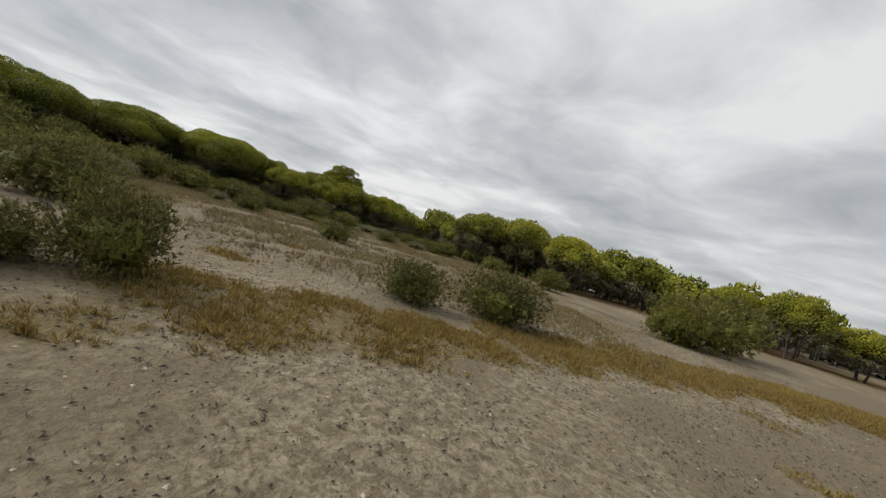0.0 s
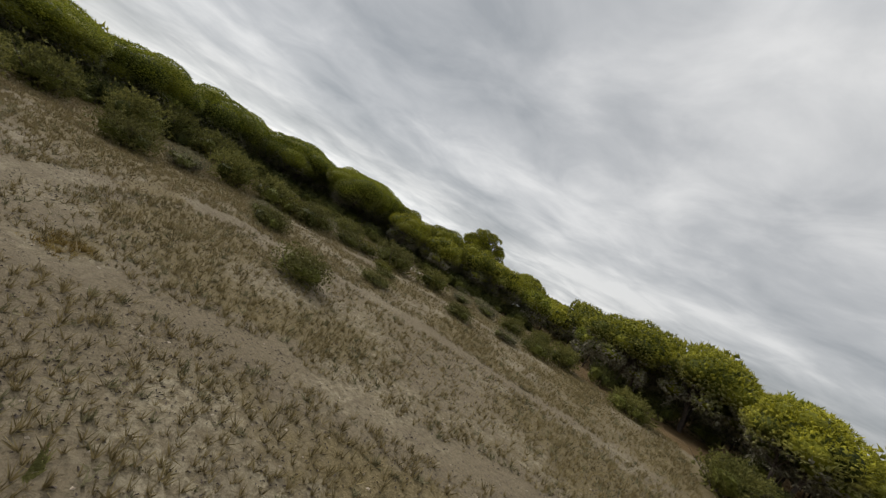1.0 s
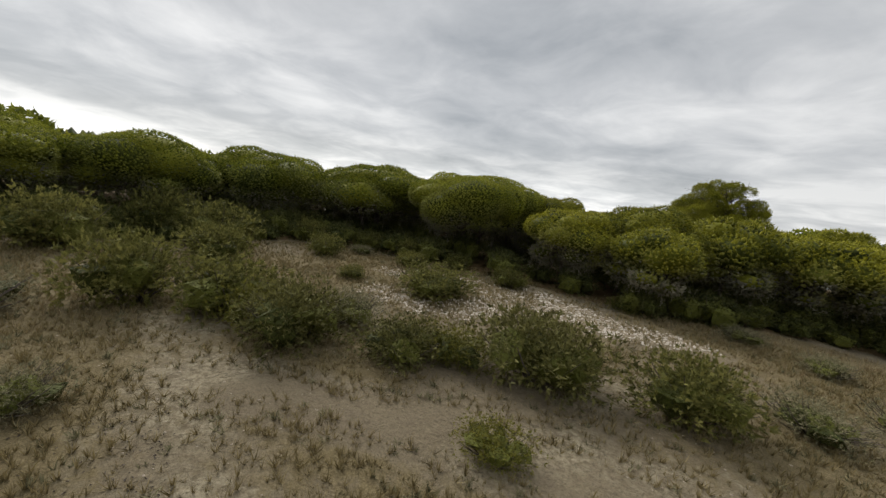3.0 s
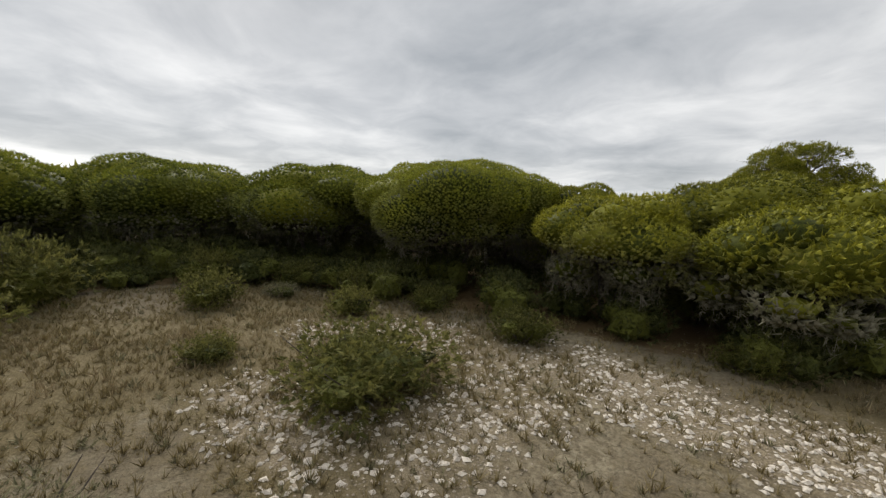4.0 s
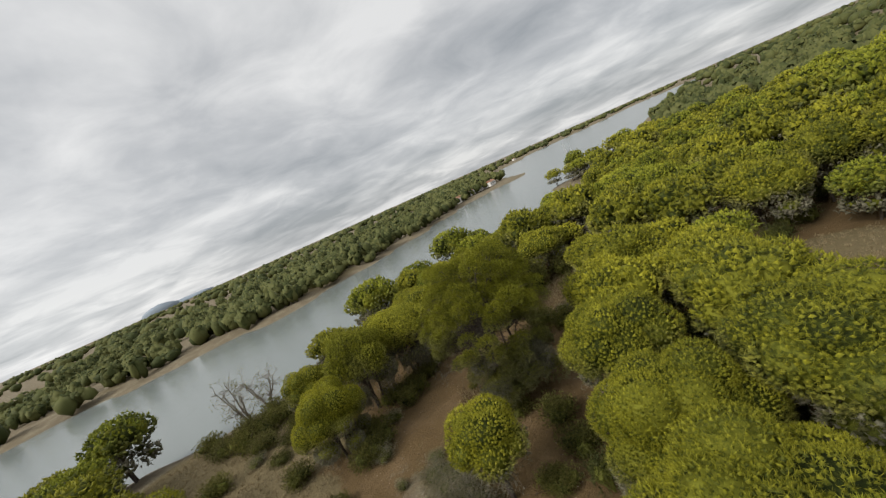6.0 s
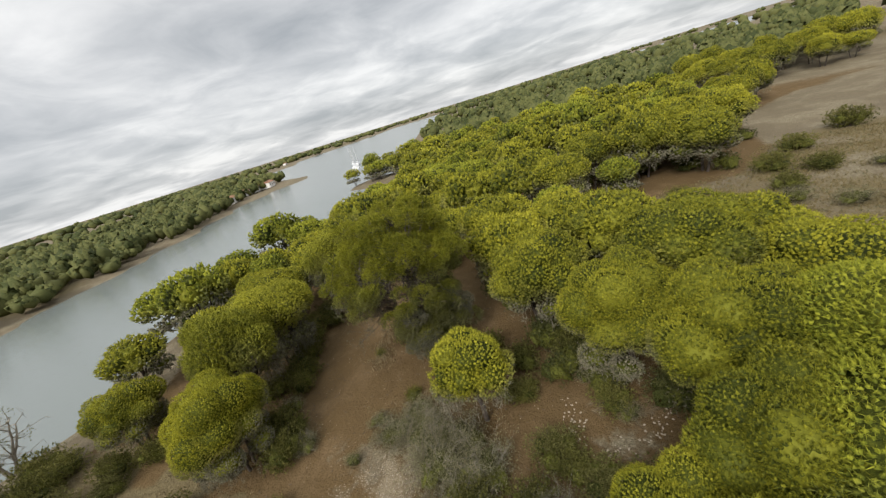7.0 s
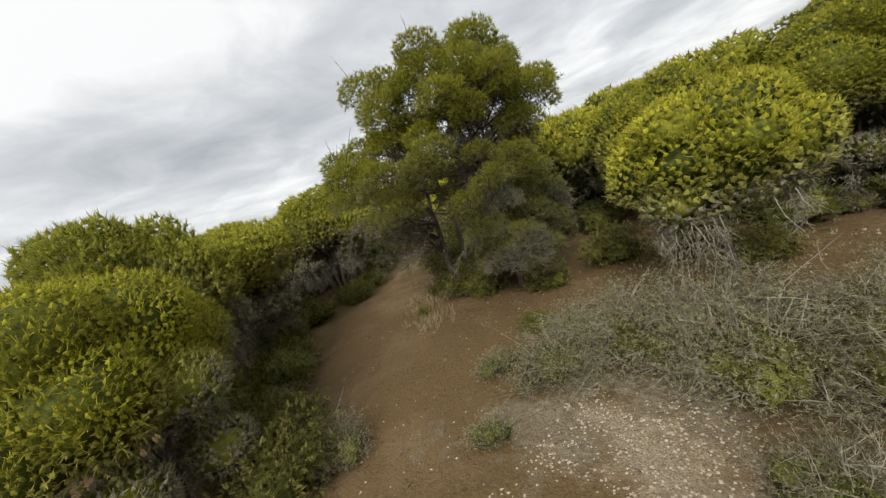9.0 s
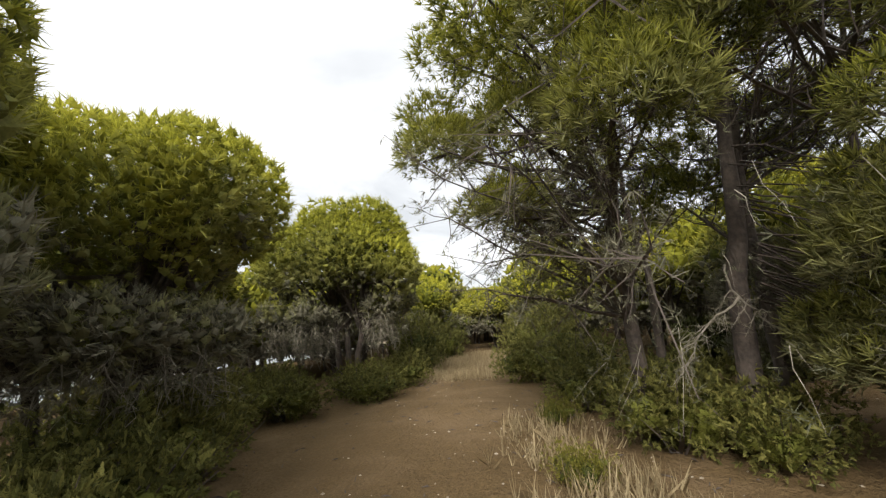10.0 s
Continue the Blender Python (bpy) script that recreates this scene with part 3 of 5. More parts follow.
def lumps(p, seed):
    """Gentle swellings of a crown, in -1..1."""
    k = seed * 1.7
    return (np.sin(p[:, 0] * 5.1 + 1.3 * np.sin(p[:, 1] * 3.3 + k) + k) + np.sin(p[:, 1] * 4.7 + 1.2 * np.sin(p[:, 2] * 3.9 + k) + 2 * k) + np.sin(p[:, 2] * 5.6 + 1.4 * np.sin(p[:, 0] * 2.9 + k))) / 3


def pine_meshes(seed, R, H, space=0.155, bud=0.08, blades=8, detail=2, stems=2, needle=None, fringe=44, tall=0.74, foot=0.29, bulge=7, wide=0.105, reach=1.9, sides=5, limbs=3, airy=0.0):
    """Meshes of an umbrella pine with crown radius R and height H over its foot: trunk, filler core coloured for the
    shade between shoots, shoots, old needles and twigs below.
    foot is the share of H below the crown; an airy crown lets the light in between its shoots."""
    rng = np.random.default_rng(seed)
    top = min(tall * R, 0.56 * H)
    c0 = H - top
    floor_ = foot * H
    blobs = [((0, 0, c0), 0.76 * R, 0.86 * top)]
    flat = min(1.0, top / (0.7 * R))
    for k in range(bulge):
        a = 2 * np.pi * (k + rng.uniform(-0.3, 0.3)) / bulge
        r, d = R * rng.uniform(0.30, 0.45), R * rng.uniform(0.52, 0.64)
        blobs.append(((d * np.cos(a), d * np.sin(a), c0 + R * rng.uniform(-0.1, 0.2)), r, r * rng.uniform(0.8, 0.95) * flat))
    for k in range(4):
        a, r = 1.57 * k + rng.uniform(-0.5, 0.5), R * rng.uniform(0.32, 0.46)
        d, h = R * rng.uniform(0.24, 0.44), r * 0.85 * flat
        blobs.append(((d * np.cos(a), d * np.sin(a), H - h - R * rng.uniform(0.0, 0.12)), r, h))
    drop = c0 - floor_
    lower = bulge // 2 + 2
    for k in range(lower):
        a = 2 * np.pi * (k + rng.uniform(-0.4, 0.4)) / lower
        r, d = R * rng.uniform(0.22, 0.34), R * rng.uniform(0.52, 0.7)
        h = min(0.6 * drop, 0.7 * r)
        blobs.append(((d * np.cos(a), d * np.sin(a), floor_ + h * rng.uniform(0.85, 1.9)), r, h))
    cen = np.array([q[0] for q in blobs]); axes = np.array([(q[1], q[1], q[2]) for q in blobs])
    core, need, old, wood, twig = Soup(), Soup(), Soup(), Soup(), Soup()
    rim = []
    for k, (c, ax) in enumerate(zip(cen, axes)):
        # Added filler hull; its dark colour stands for shade between the shoots.
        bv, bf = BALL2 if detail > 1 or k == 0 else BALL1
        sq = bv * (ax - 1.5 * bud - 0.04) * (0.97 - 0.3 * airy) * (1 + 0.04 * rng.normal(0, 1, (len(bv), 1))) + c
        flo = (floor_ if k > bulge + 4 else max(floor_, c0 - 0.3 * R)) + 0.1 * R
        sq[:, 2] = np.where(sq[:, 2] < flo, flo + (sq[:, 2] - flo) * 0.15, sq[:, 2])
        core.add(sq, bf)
        area = 4 * np.pi * ((2 * (ax[0] * ax[2]) ** 1.6 + ax[0] ** 3.2) / 3) ** (1 / 1.6)
        d = spiral(int(area * (1 + airy) / space ** 2), rng)
        p = c + d * ax
        out = np.ones(len(p), bool)
        for j in range(len(cen)):
            if j != k:
                out &= np.linalg.norm((p - cen[j]) / axes[j], axis=1) > 0.95
        out &= p[:, 2] > (floor_ if k > bulge + 4 else max(floor_, c0 - 0.3 * R)) + rng.normal(0, 0.06, len(p)) * R
        p, d = p[out], d[out]
        w = d / ax; w /= np.linalg.norm(w, axis=1, keepdims=True)
        p = p + w * 0.08 * lumps(p, seed)[:, None] + rng.normal(0, 0.2 * space, p.shape) - w * airy * 0.5 * rng.uniform(0, 1, (len(p), 1)) ** 2
        low = (c0 + 0.22 * R - p[:, 2]) / (0.7 * R) + 0.3 * lumps(p * 0.6, seed + 3)
        isold = rng.uniform(0, 1, len(p)) < np.clip(low - 0.4, 0, 0.85)
        way = w + [0, 0, 0.75]
        grow = rng.uniform(0.8, 1.25, len(p))
        age = np.clip(low, 0, 1) * 0.85
        for soup, m in ((need, ~isold), (old, isold)):
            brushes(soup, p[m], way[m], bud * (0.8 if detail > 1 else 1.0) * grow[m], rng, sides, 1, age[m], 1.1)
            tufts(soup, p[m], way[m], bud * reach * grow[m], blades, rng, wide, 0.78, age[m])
        rim.append(p[p[:, 2] < floor_ + 0.3 * drop])
    rim = np.concatenate(rim)
    # thin needles under the crown
    d = rng.uniform(-1, 1, (int(4 * R * R / (2 * space) ** 2), 2)) * R * 0.85
    d = d[np.hypot(d[:, 0], d[:, 1]) < 0.85 * R]
    p = np.stack([d[:, 0], d[:, 1], floor_ + rng.uniform(-0.02, 0.2, len(d)) * R], 1)
    tufts(old, p, rng.normal(0, 1, p.shape) + [0, 0, -0.5], bud * 2.2, max(3, blades // 2), rng, wide, 0.9, 0.9)
    # old hanging twigs round the rim
    for k in range(fringe):
        u = rim[rng.integers(len(rim))] * [0.93, 0.93, 1] - [0, 0, 0.08]
        a = math.atan2(u[1], u[0]) + rng.normal(0, 0.5)
        e = u + np.array([np.cos(a) * rng.uniform(-0.1, 0.3), np.sin(a) * rng.uniform(-0.1, 0.3), -rng.uniform(0.3, 0.75)])
        line = bent(u, e, 5, 0.06, rng)
        twig.add(*tube(line, [0.010, 0.008, 0.006, 0.004, 0.002], 3))
        for j in range(5):
            q = line[rng.integers(1, 5)]
            twig.add(*tube(bent(q, q + rng.normal(0, 0.13, 3) - [0, 0, 0.14], 3, 0.03, rng), [0.006, 0.004, 0.002], 3))
        q = line[1] + (line[4] - line[1]) * rng.uniform(0, 1, (8, 1)) + rng.normal(0, 0.09, (8, 3))
        tufts(old, q, rng.normal(0, 1, (8, 3)) + [0, 0, -0.6], 0.13, 6, rng, 0.1, 0.6, 0.9)
    # stems and limbs
    for k in range(stems):
        a = rng.uniform(0, 2 * np.pi)
        foot = np.array([np.cos(a), np.sin(a), 0]) * 0.12 * R * (stems > 1)
        head = np.array([np.cos(a), np.sin(a), 0]) * 0.34 * R * (stems > 1) + [0, 0, c0]
        line = bent(foot - [0, 0, 0.35], head, 7, 0.06, rng)
        r0 = (0.022 * H + 0.02) * (0.75 if stems > 1 else 1)
        wood.add(*tube(line, np.linspace(r0, r0 * 0.55, 7), 8 if detail > 1 else 5))
        order = np.argsort(np.linalg.norm(cen[:, :2] - head[:2], axis=1))[:5 if detail > 1 else 2]
        for m in order:
            for j in range(limbs if detail > 1 else 1):
                end = cen[m] + rng.normal(0, 0.3, 3) * axes[m] - [0, 0, 0.1 * R]
                line2 = bent(line[-1 - rng.integers(0, 4)], end, 6, 0.08, rng)
                wood.add(*tube(line2, np.linspace(r0 * 0.42, 0.015, 6), 5))
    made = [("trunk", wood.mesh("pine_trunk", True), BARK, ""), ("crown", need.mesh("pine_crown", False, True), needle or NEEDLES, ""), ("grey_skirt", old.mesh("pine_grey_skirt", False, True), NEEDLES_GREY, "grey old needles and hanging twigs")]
    made.append(("inner_crown", core.mesh("pine_filler_core", True), NEEDLES_THIN if airy else NEEDLES_GAP_DARK, ""))
    if fringe:
        made.append(("twig_fringe", twig.mesh("pine_twig_fringe"), GREYTWIG, ""))
    return made


def make_pine(parts, label, group, at, turn, scale):
    ob = thing("pine_tree", label, "tree", group)
    for n, me, m, lab in parts:
        p = part(n, me, m, ob, lab)
        if n not in ("trunk",):
            tagged(p, kind="stuff")
    x, y = at
    ob.matrix_basis = Matrix.LocRotScale((x, y, height(x, y)), Euler((0, 0, turn)), (scale[0], scale[0], scale[1]))
    return ob


KIND_R, KIND_H = (2.5, 2.4, 2.6, 1.7, 4.1), (5.0, 4.9, 5.6, 4.1, 6.2)
HI = [pine_meshes(11, 2.5, 5.0), pine_meshes(12, 2.4, 4.9, stems=3), pine_meshes(13, 2.6, 5.6, stems=3),
      pine_meshes(14, 1.7, 4.1, space=0.13, bud=0.068, stems=1, tall=0.8, foot=0.46, bulge=6), pine_meshes(41, 4.1, 6.2, space=0.165, bud=0.085, stems=4, bulge=10, tall=0.62, foot=0.31, fringe=90, needle=NEEDLES_OLIVE)]
BROADEST = pine_meshes(42, 4.1, 6.2, space=0.115, bud=0.06, blades=8, wide=0.13, reach=2.0, stems=4, bulge=10, tall=0.62, foot=0.31, fringe=60, needle=NEEDLES_OLIVE)
NEAREST = pine_meshes(61, 2.4, 4.9, space=0.11, bud=0.058, blades=8, wide=0.13, reach=2.0, stems=3, fringe=60, foot=0.12, tall=0.85)
FEATHERY = dict(space=0.16, bud=0.08, blades=11, reach=1.9, wide=0.1, fringe=150, limbs=6, airy=0.7, needle=NEEDLES_SOFT)
CLOSE = {0: pine_meshes(51, 2.5, 5.0, stems=3, **FEATHERY), 1: pine_meshes(52, 2.4, 4.9, stems=3, **FEATHERY), 2: pine_meshes(53, 2.6, 5.6, stems=4, **FEATHERY)}
SOME = dict(space=0.22, bud=0.115, blades=4, wide=0.2, fringe=12)
NEAR = [pine_meshes(15, 2.5, 5.0, **SOME), pine_meshes(16, 2.4, 4.9, **SOME), pine_meshes(17, 2.6, 5.6, **SOME), pine_meshes(18, 1.7, 4.1, stems=1, **SOME)]
FEW = dict(foot=0.2, space=0.36, bud=0.16, blades=2, wide=0.35, reach=1.8, detail=1, fringe=0, sides=4)
MID = [pine_meshes(21, 2.5, 5.0, **FEW), pine_meshes(22, 2.4, 5.2, **FEW), pine_meshes(23, 2.6, 5.6, needle=NEEDLES_OLIVE, **FEW)]

# x, y, crown radius, top over the lagoon, kind
PINES = [(-37.2, 70.6, 2.0, 4.7, 1), (-40.2, 65.2, 2.4, 5.2, 0), (-43.0, 69.4, 2.5, 5.0, 2), (-39.8, 74.4, 2.2, 4.6, 1), (-44.5, 75.0, 2.5, 4.9, 0), (-46.0, 65.0, 2.6, 5.4, 1), (-49.5, 71.0, 2.6, 5.0, 2), (-52.0, 78.5, 2.6, 4.8, 0), (-42.5, 60.0, 2.5, 5.6, 2), (-56.5, 71.5, 2.7, 5.2, 1), (-31.2, 53.4, 1.7, 5.0, 0), (-29.3, 50.2, 1.7, 5.2, 1), (-24.1, 56.4, 1.75, 5.2, 3), (-27.4, 67.0, 2.1, 5.8, 1), (-24.0, 69.6, 2.5, 7.2, 0), (-20.2, 70.4, 2.7, 6.6, 2), (-16.2, 74.8, 2.9, 6.0, 2),
         (-12.6, 70.0, 3.0, 7.3, 1), (1.5, 79.5, 2.3, 5.6, 1), (-26.9, 75.4, 1.9, 4.9, 1), (-23.2, 80.6, 2.0, 5.3, 3), (-8, 77, 2.6, 5.8, 0),
         (-17.7, 54.4, 2.6, 6.3, 0), (-20.9, 50.6, 2.5, 6.1, 1), (-17.2, 47.6, 3.0, 6.8, 2), (-23.8, 47.6, 2.7, 6.85, 0), (-27.4, 43.4, 4.9, 7.7, 4),
         (-19.4, 43.9, 2.4, 6.0, 1), (-15.2, 44.9, 2.2, 5.6, 0), (-14.0, 50.4, 2.8, 6.6, 0), (-13.6, 56.8, 2.6, 6.4, 1), (-10.6, 53.4, 2.6, 6.2, 2),
         (-27.6, 47.8, 2.2, 6.5, 0), (-30.8, 48.7, 2.2, 5.6, 1), (-34.2, 39.2, 4.7, 7.6, 4), (-38.4, 32.4, 4.7, 7.5, 4), (-37.8, 24.8, 4.6, 7.3, 4),
         (-36.2, 17.2, 4.5, 7.1, 4), (-34.9, 9.9, 4.4, 6.9, 4), (-39.5, 45.2, 3.6, 7.2, 2), (-33.0, 3.5, 3.2, 6.6, 2), (-8.8, 58.5, 2.6, 6.3, 0),
         (-6.6, 62.6, 2.2, 5.4, 1), (-3.5, 70.5, 2.6, 5.6, 0), (2.5, 66.5, 2.4, 5.2, 2), (-8.2, 72.6, 2.3, 5.6, 1), (4.0, 61.5, 2.4, 5.8, 0), (3.4, 42.6, 3.0, 7.0, 2), (5.2, 47.0, 3.0, 7.6, 0), (9.2, 43.0, 3.2, 7.8, 1), (13.0, 38.6, 3.0, 7.0, 0), (1.4, 54.2, 2.7, 6.3, 1),
         (6.2, 51.6, 2.7, 6.8, 2)]
NEAREST_AT = {(-27.4, 67.0), (-31.2, 53.4), (-29.3, 50.2), (-20.9, 50.6), (-27.6, 47.8), (-23.8, 47.6)}
TALLY = []
for n_, (x_, y_, r_, top_, k_) in enumerate(PINES):
    z0 = height(x_, y_)
    lab_ = ("young umbrella pine with a rounded yellow-green crown in the clearing" if k_ == 3 else "umbrella pine with a broad yellow-green dome over grey old twigs")
    make_pine(NEAREST if (x_, y_) in NEAREST_AT else BROADEST if (x_, y_) == (-27.4, 43.4) else (CLOSE if k_ < 3 and -25 < x_ < -11 and 62 < y_ < 73 else HI if k_ == 4 or (-34 < x_ < -16 and 41 < y_ < 78) else NEAR)[k_], lab_, "umbrella pines", (x_, y_), n_ * 2.1, (r_ / KIND_R[k_], (top_ - z0) / KIND_H[k_]))
    TALLY.append((x_, y_, r_))

# woods behind, tree by tree
ROUTE = np.array([(-20, 38), (-33.5, 59.5), (-32, 60.3), (-28, 62), (-24, 64.5), (-16, 66), (-8, 66)])


def free(x, y, r):
    if any(abs(x - a) < 0.72 * (r + c) and math.hypot(x - a, y - b) <= 0.72 * (r + c) for a, b, c in TALLY):
        return False
    if signed(CLEARING, np.array([x]), np.array([y]))[0] > -r * 0.7 or (x < -45 and y < 12):
        return False
    if max(signed(LAGOON, np.array([x]), np.array([y]))[0], signed(INLET, np.array([x]), np.array([y]))[0]) > -2.5 - r * 0.4:
        return False
    if np.hypot(ROUTE[:, 0] - x, ROUTE[:, 1] - y).min() < 3.4 + r:
        return False
    if -37 < x < -9 and 40 < y < 73 or -35.5 < x < -29 and 52 < y < 90 or -39.5 < x < -20 and 68 < y < 92:
        return False
    if math.hypot(x + 19.0, y - 61.0) < 2.6 + r:
        return False
    return True


SPARSE = dict(foot=0.2, space=0.52, bud=0.24, blades=1, wide=0.4, reach=1.7, detail=1, fringe=0, sides=4)
BACK = [pine_meshes(24, 2.5, 5.0, **SPARSE), pine_meshes(25, 2.4, 5.2, **SPARSE), pine_meshes(26, 2.6, 5.6, needle=NEEDLES_OLIVE, **SPARSE)]
rng_ = np.random.default_rng(5)
made_ = 0
for n_ in range(16000):
    x_, y_, r_ = rng_.uniform(-62, 72), rng_.uniform(0, 118), rng_.uniform(1.8, 3.1)
    if n_ % 3 == 0:
        x_, y_ = rng_.uniform(-74, -36), rng_.uniform(46, 97)
    if n_ % 3 == 1:
        x_, y_ = rng_.uniform(-12, 30), rng_.uniform(40, 92)
    if not free(x_, y_, r_) or vnoise(np.array([x_ / 22]), np.array([y_ / 22]), 33)[0] < -0.62:
        continue
    TALLY.append((x_, y_, r_))
    k_ = int(rng_.integers(3))
    make_pine((NEAR if x_ > 12 and y_ < 36 else BACK if x_ > 24 or x_ < -52 else MID)[k_], "umbrella pine of the coastal wood with a dense domed crown", "pines of the wood", (x_, y_), rng_.uniform(0, 6.28),
              (r_ / KIND_R[k_], r_ / KIND_R[k_] * rng_.uniform(0.8, 1.15)))
    made_ += 1
    if made_ >= 380:
        break


def far_woods():
    """The woods on the horizon, too many to count."""
    rng = np.random.default_rng(77)
    soup = Soup()
    bv, bf = BALL1
    n = 0
    for _ in range(30000):
        d = 60 + 1500 * rng.uniform(0, 1) ** 2.3
        a = rng.uniform(0, 2 * np.pi) if rng.uniform() < 0.3 else rng.uniform(-1.25, 1.9)
        x, y = -18 + d * np.cos(a), 48 + d * np.sin(a)
        if _ % 12 == 0:
            x, y = rng.uniform(-230, -88), rng.uniform(25, 104)
            d = math.hypot(x + 18, y - 48)
        w = max(signed(LAGOON, np.array([x]), np.array([y]))[0], signed(INLET, np.array([x]), np.array([y]))[0])
        if w > -5 or vnoise(np.array([x / 40]), np.array([y / 40]), 41)[0] < -0.6:
            continue
        if signed(CLEARING, np.array([x]), np.array([y]))[0] > -2:
            continue
        if -88 < x < 72 and -3 < y < 122:
            continue
        g = 1 + max(0, d - 150) / 260
        r, h = rng.uniform(1.8, 3.2) * min(g, 3.2), rng.uniform(3.6, 6.2) * min(1 + (g - 1) * 0.22, 1.6)
        z = height(x, y)
        bv, bf = BALL1
        for k in range(2):
            q = rng.normal(0, 0.45, 2) * r
            s = np.array([r * 0.72, r * 0.72, h * 0.5]) * rng.uniform(0.85, 1.12)
            v = bv * s * (1 + 0.17 * rng.normal(0, 1, (len(bv), 1)))
            soup.add(v + [x + q[0], y + q[1], z + h * 0.47 + rng.uniform(-0.08, 0.06) * h], bf)
        if d < 260:
            p = rng.normal(0, 1, (26, 3)); p[:, 2] = np.abs(p[:, 2]); p /= np.linalg.norm(p, axis=1, keepdims=True)
            brushes(soup, p * [r * 0.92, r * 0.92, h * 0.42] + [x, y, z + h * 0.58], p + [0, 0, 0.3], 0.85 * rng.uniform(0.7, 1.3, 26), rng, 4, 1)
        n += 1
        if n > 3200:
            break
    for _ in range(1300):
        x = rng.uniform(-330, 150)
        y = np.interp(x, [-330, -215, -165, -93, -46, -21, 3, 44, 63, 104, 150], [150, 150, 166, 168, 152, 143, 148, 165, 178, 200, 226]) + 4 + 90 * rng.uniform(0, 1) ** 1.5
        if x < -25 and rng.uniform() < 0.55 and y < 185:
            continue
        w = signed(LAGOON, np.array([x]), np.array([y]))[0]
        if w > -3.5:
            continue
        r, h, z = rng.uniform(1.3, 2.8), rng.uniform(2.4, 5.2), height(x, y)
        bv, bf = BALL1
        for k in range(2):
            q = rng.normal(0, 0.42, 2) * r
            s = np.array([r * 0.75, r * 0.75, h * 0.5]) * rng.uniform(0.85, 1.12)
            soup.add(bv * s * (1 + 0.17 * rng.normal(0, 1, (len(bv), 1))) + [x + q[0], y + q[1], z + h * 0.47], bf)
        p = rng.normal(0, 1, (18, 3)); p[:, 2] = np.abs(p[:, 2]); p /= np.linalg.norm(p, axis=1, keepdims=True)
        brushes(soup, p * [r * 0.92, r * 0.92, h * 0.42] + [x, y, z + h * 0.58], p + [0, 0, 0.3], 0.55 * rng.uniform(0.7, 1.3, 18), rng, 4, 1)
    me = soup.mesh("far_pine_wood", True)
    ob = part("pine_wood", me, NEEDLES_FAR)
    tagged(ob, "distant dense pine woods round the lagoon", "forest", kind="stuff")


far_woods()


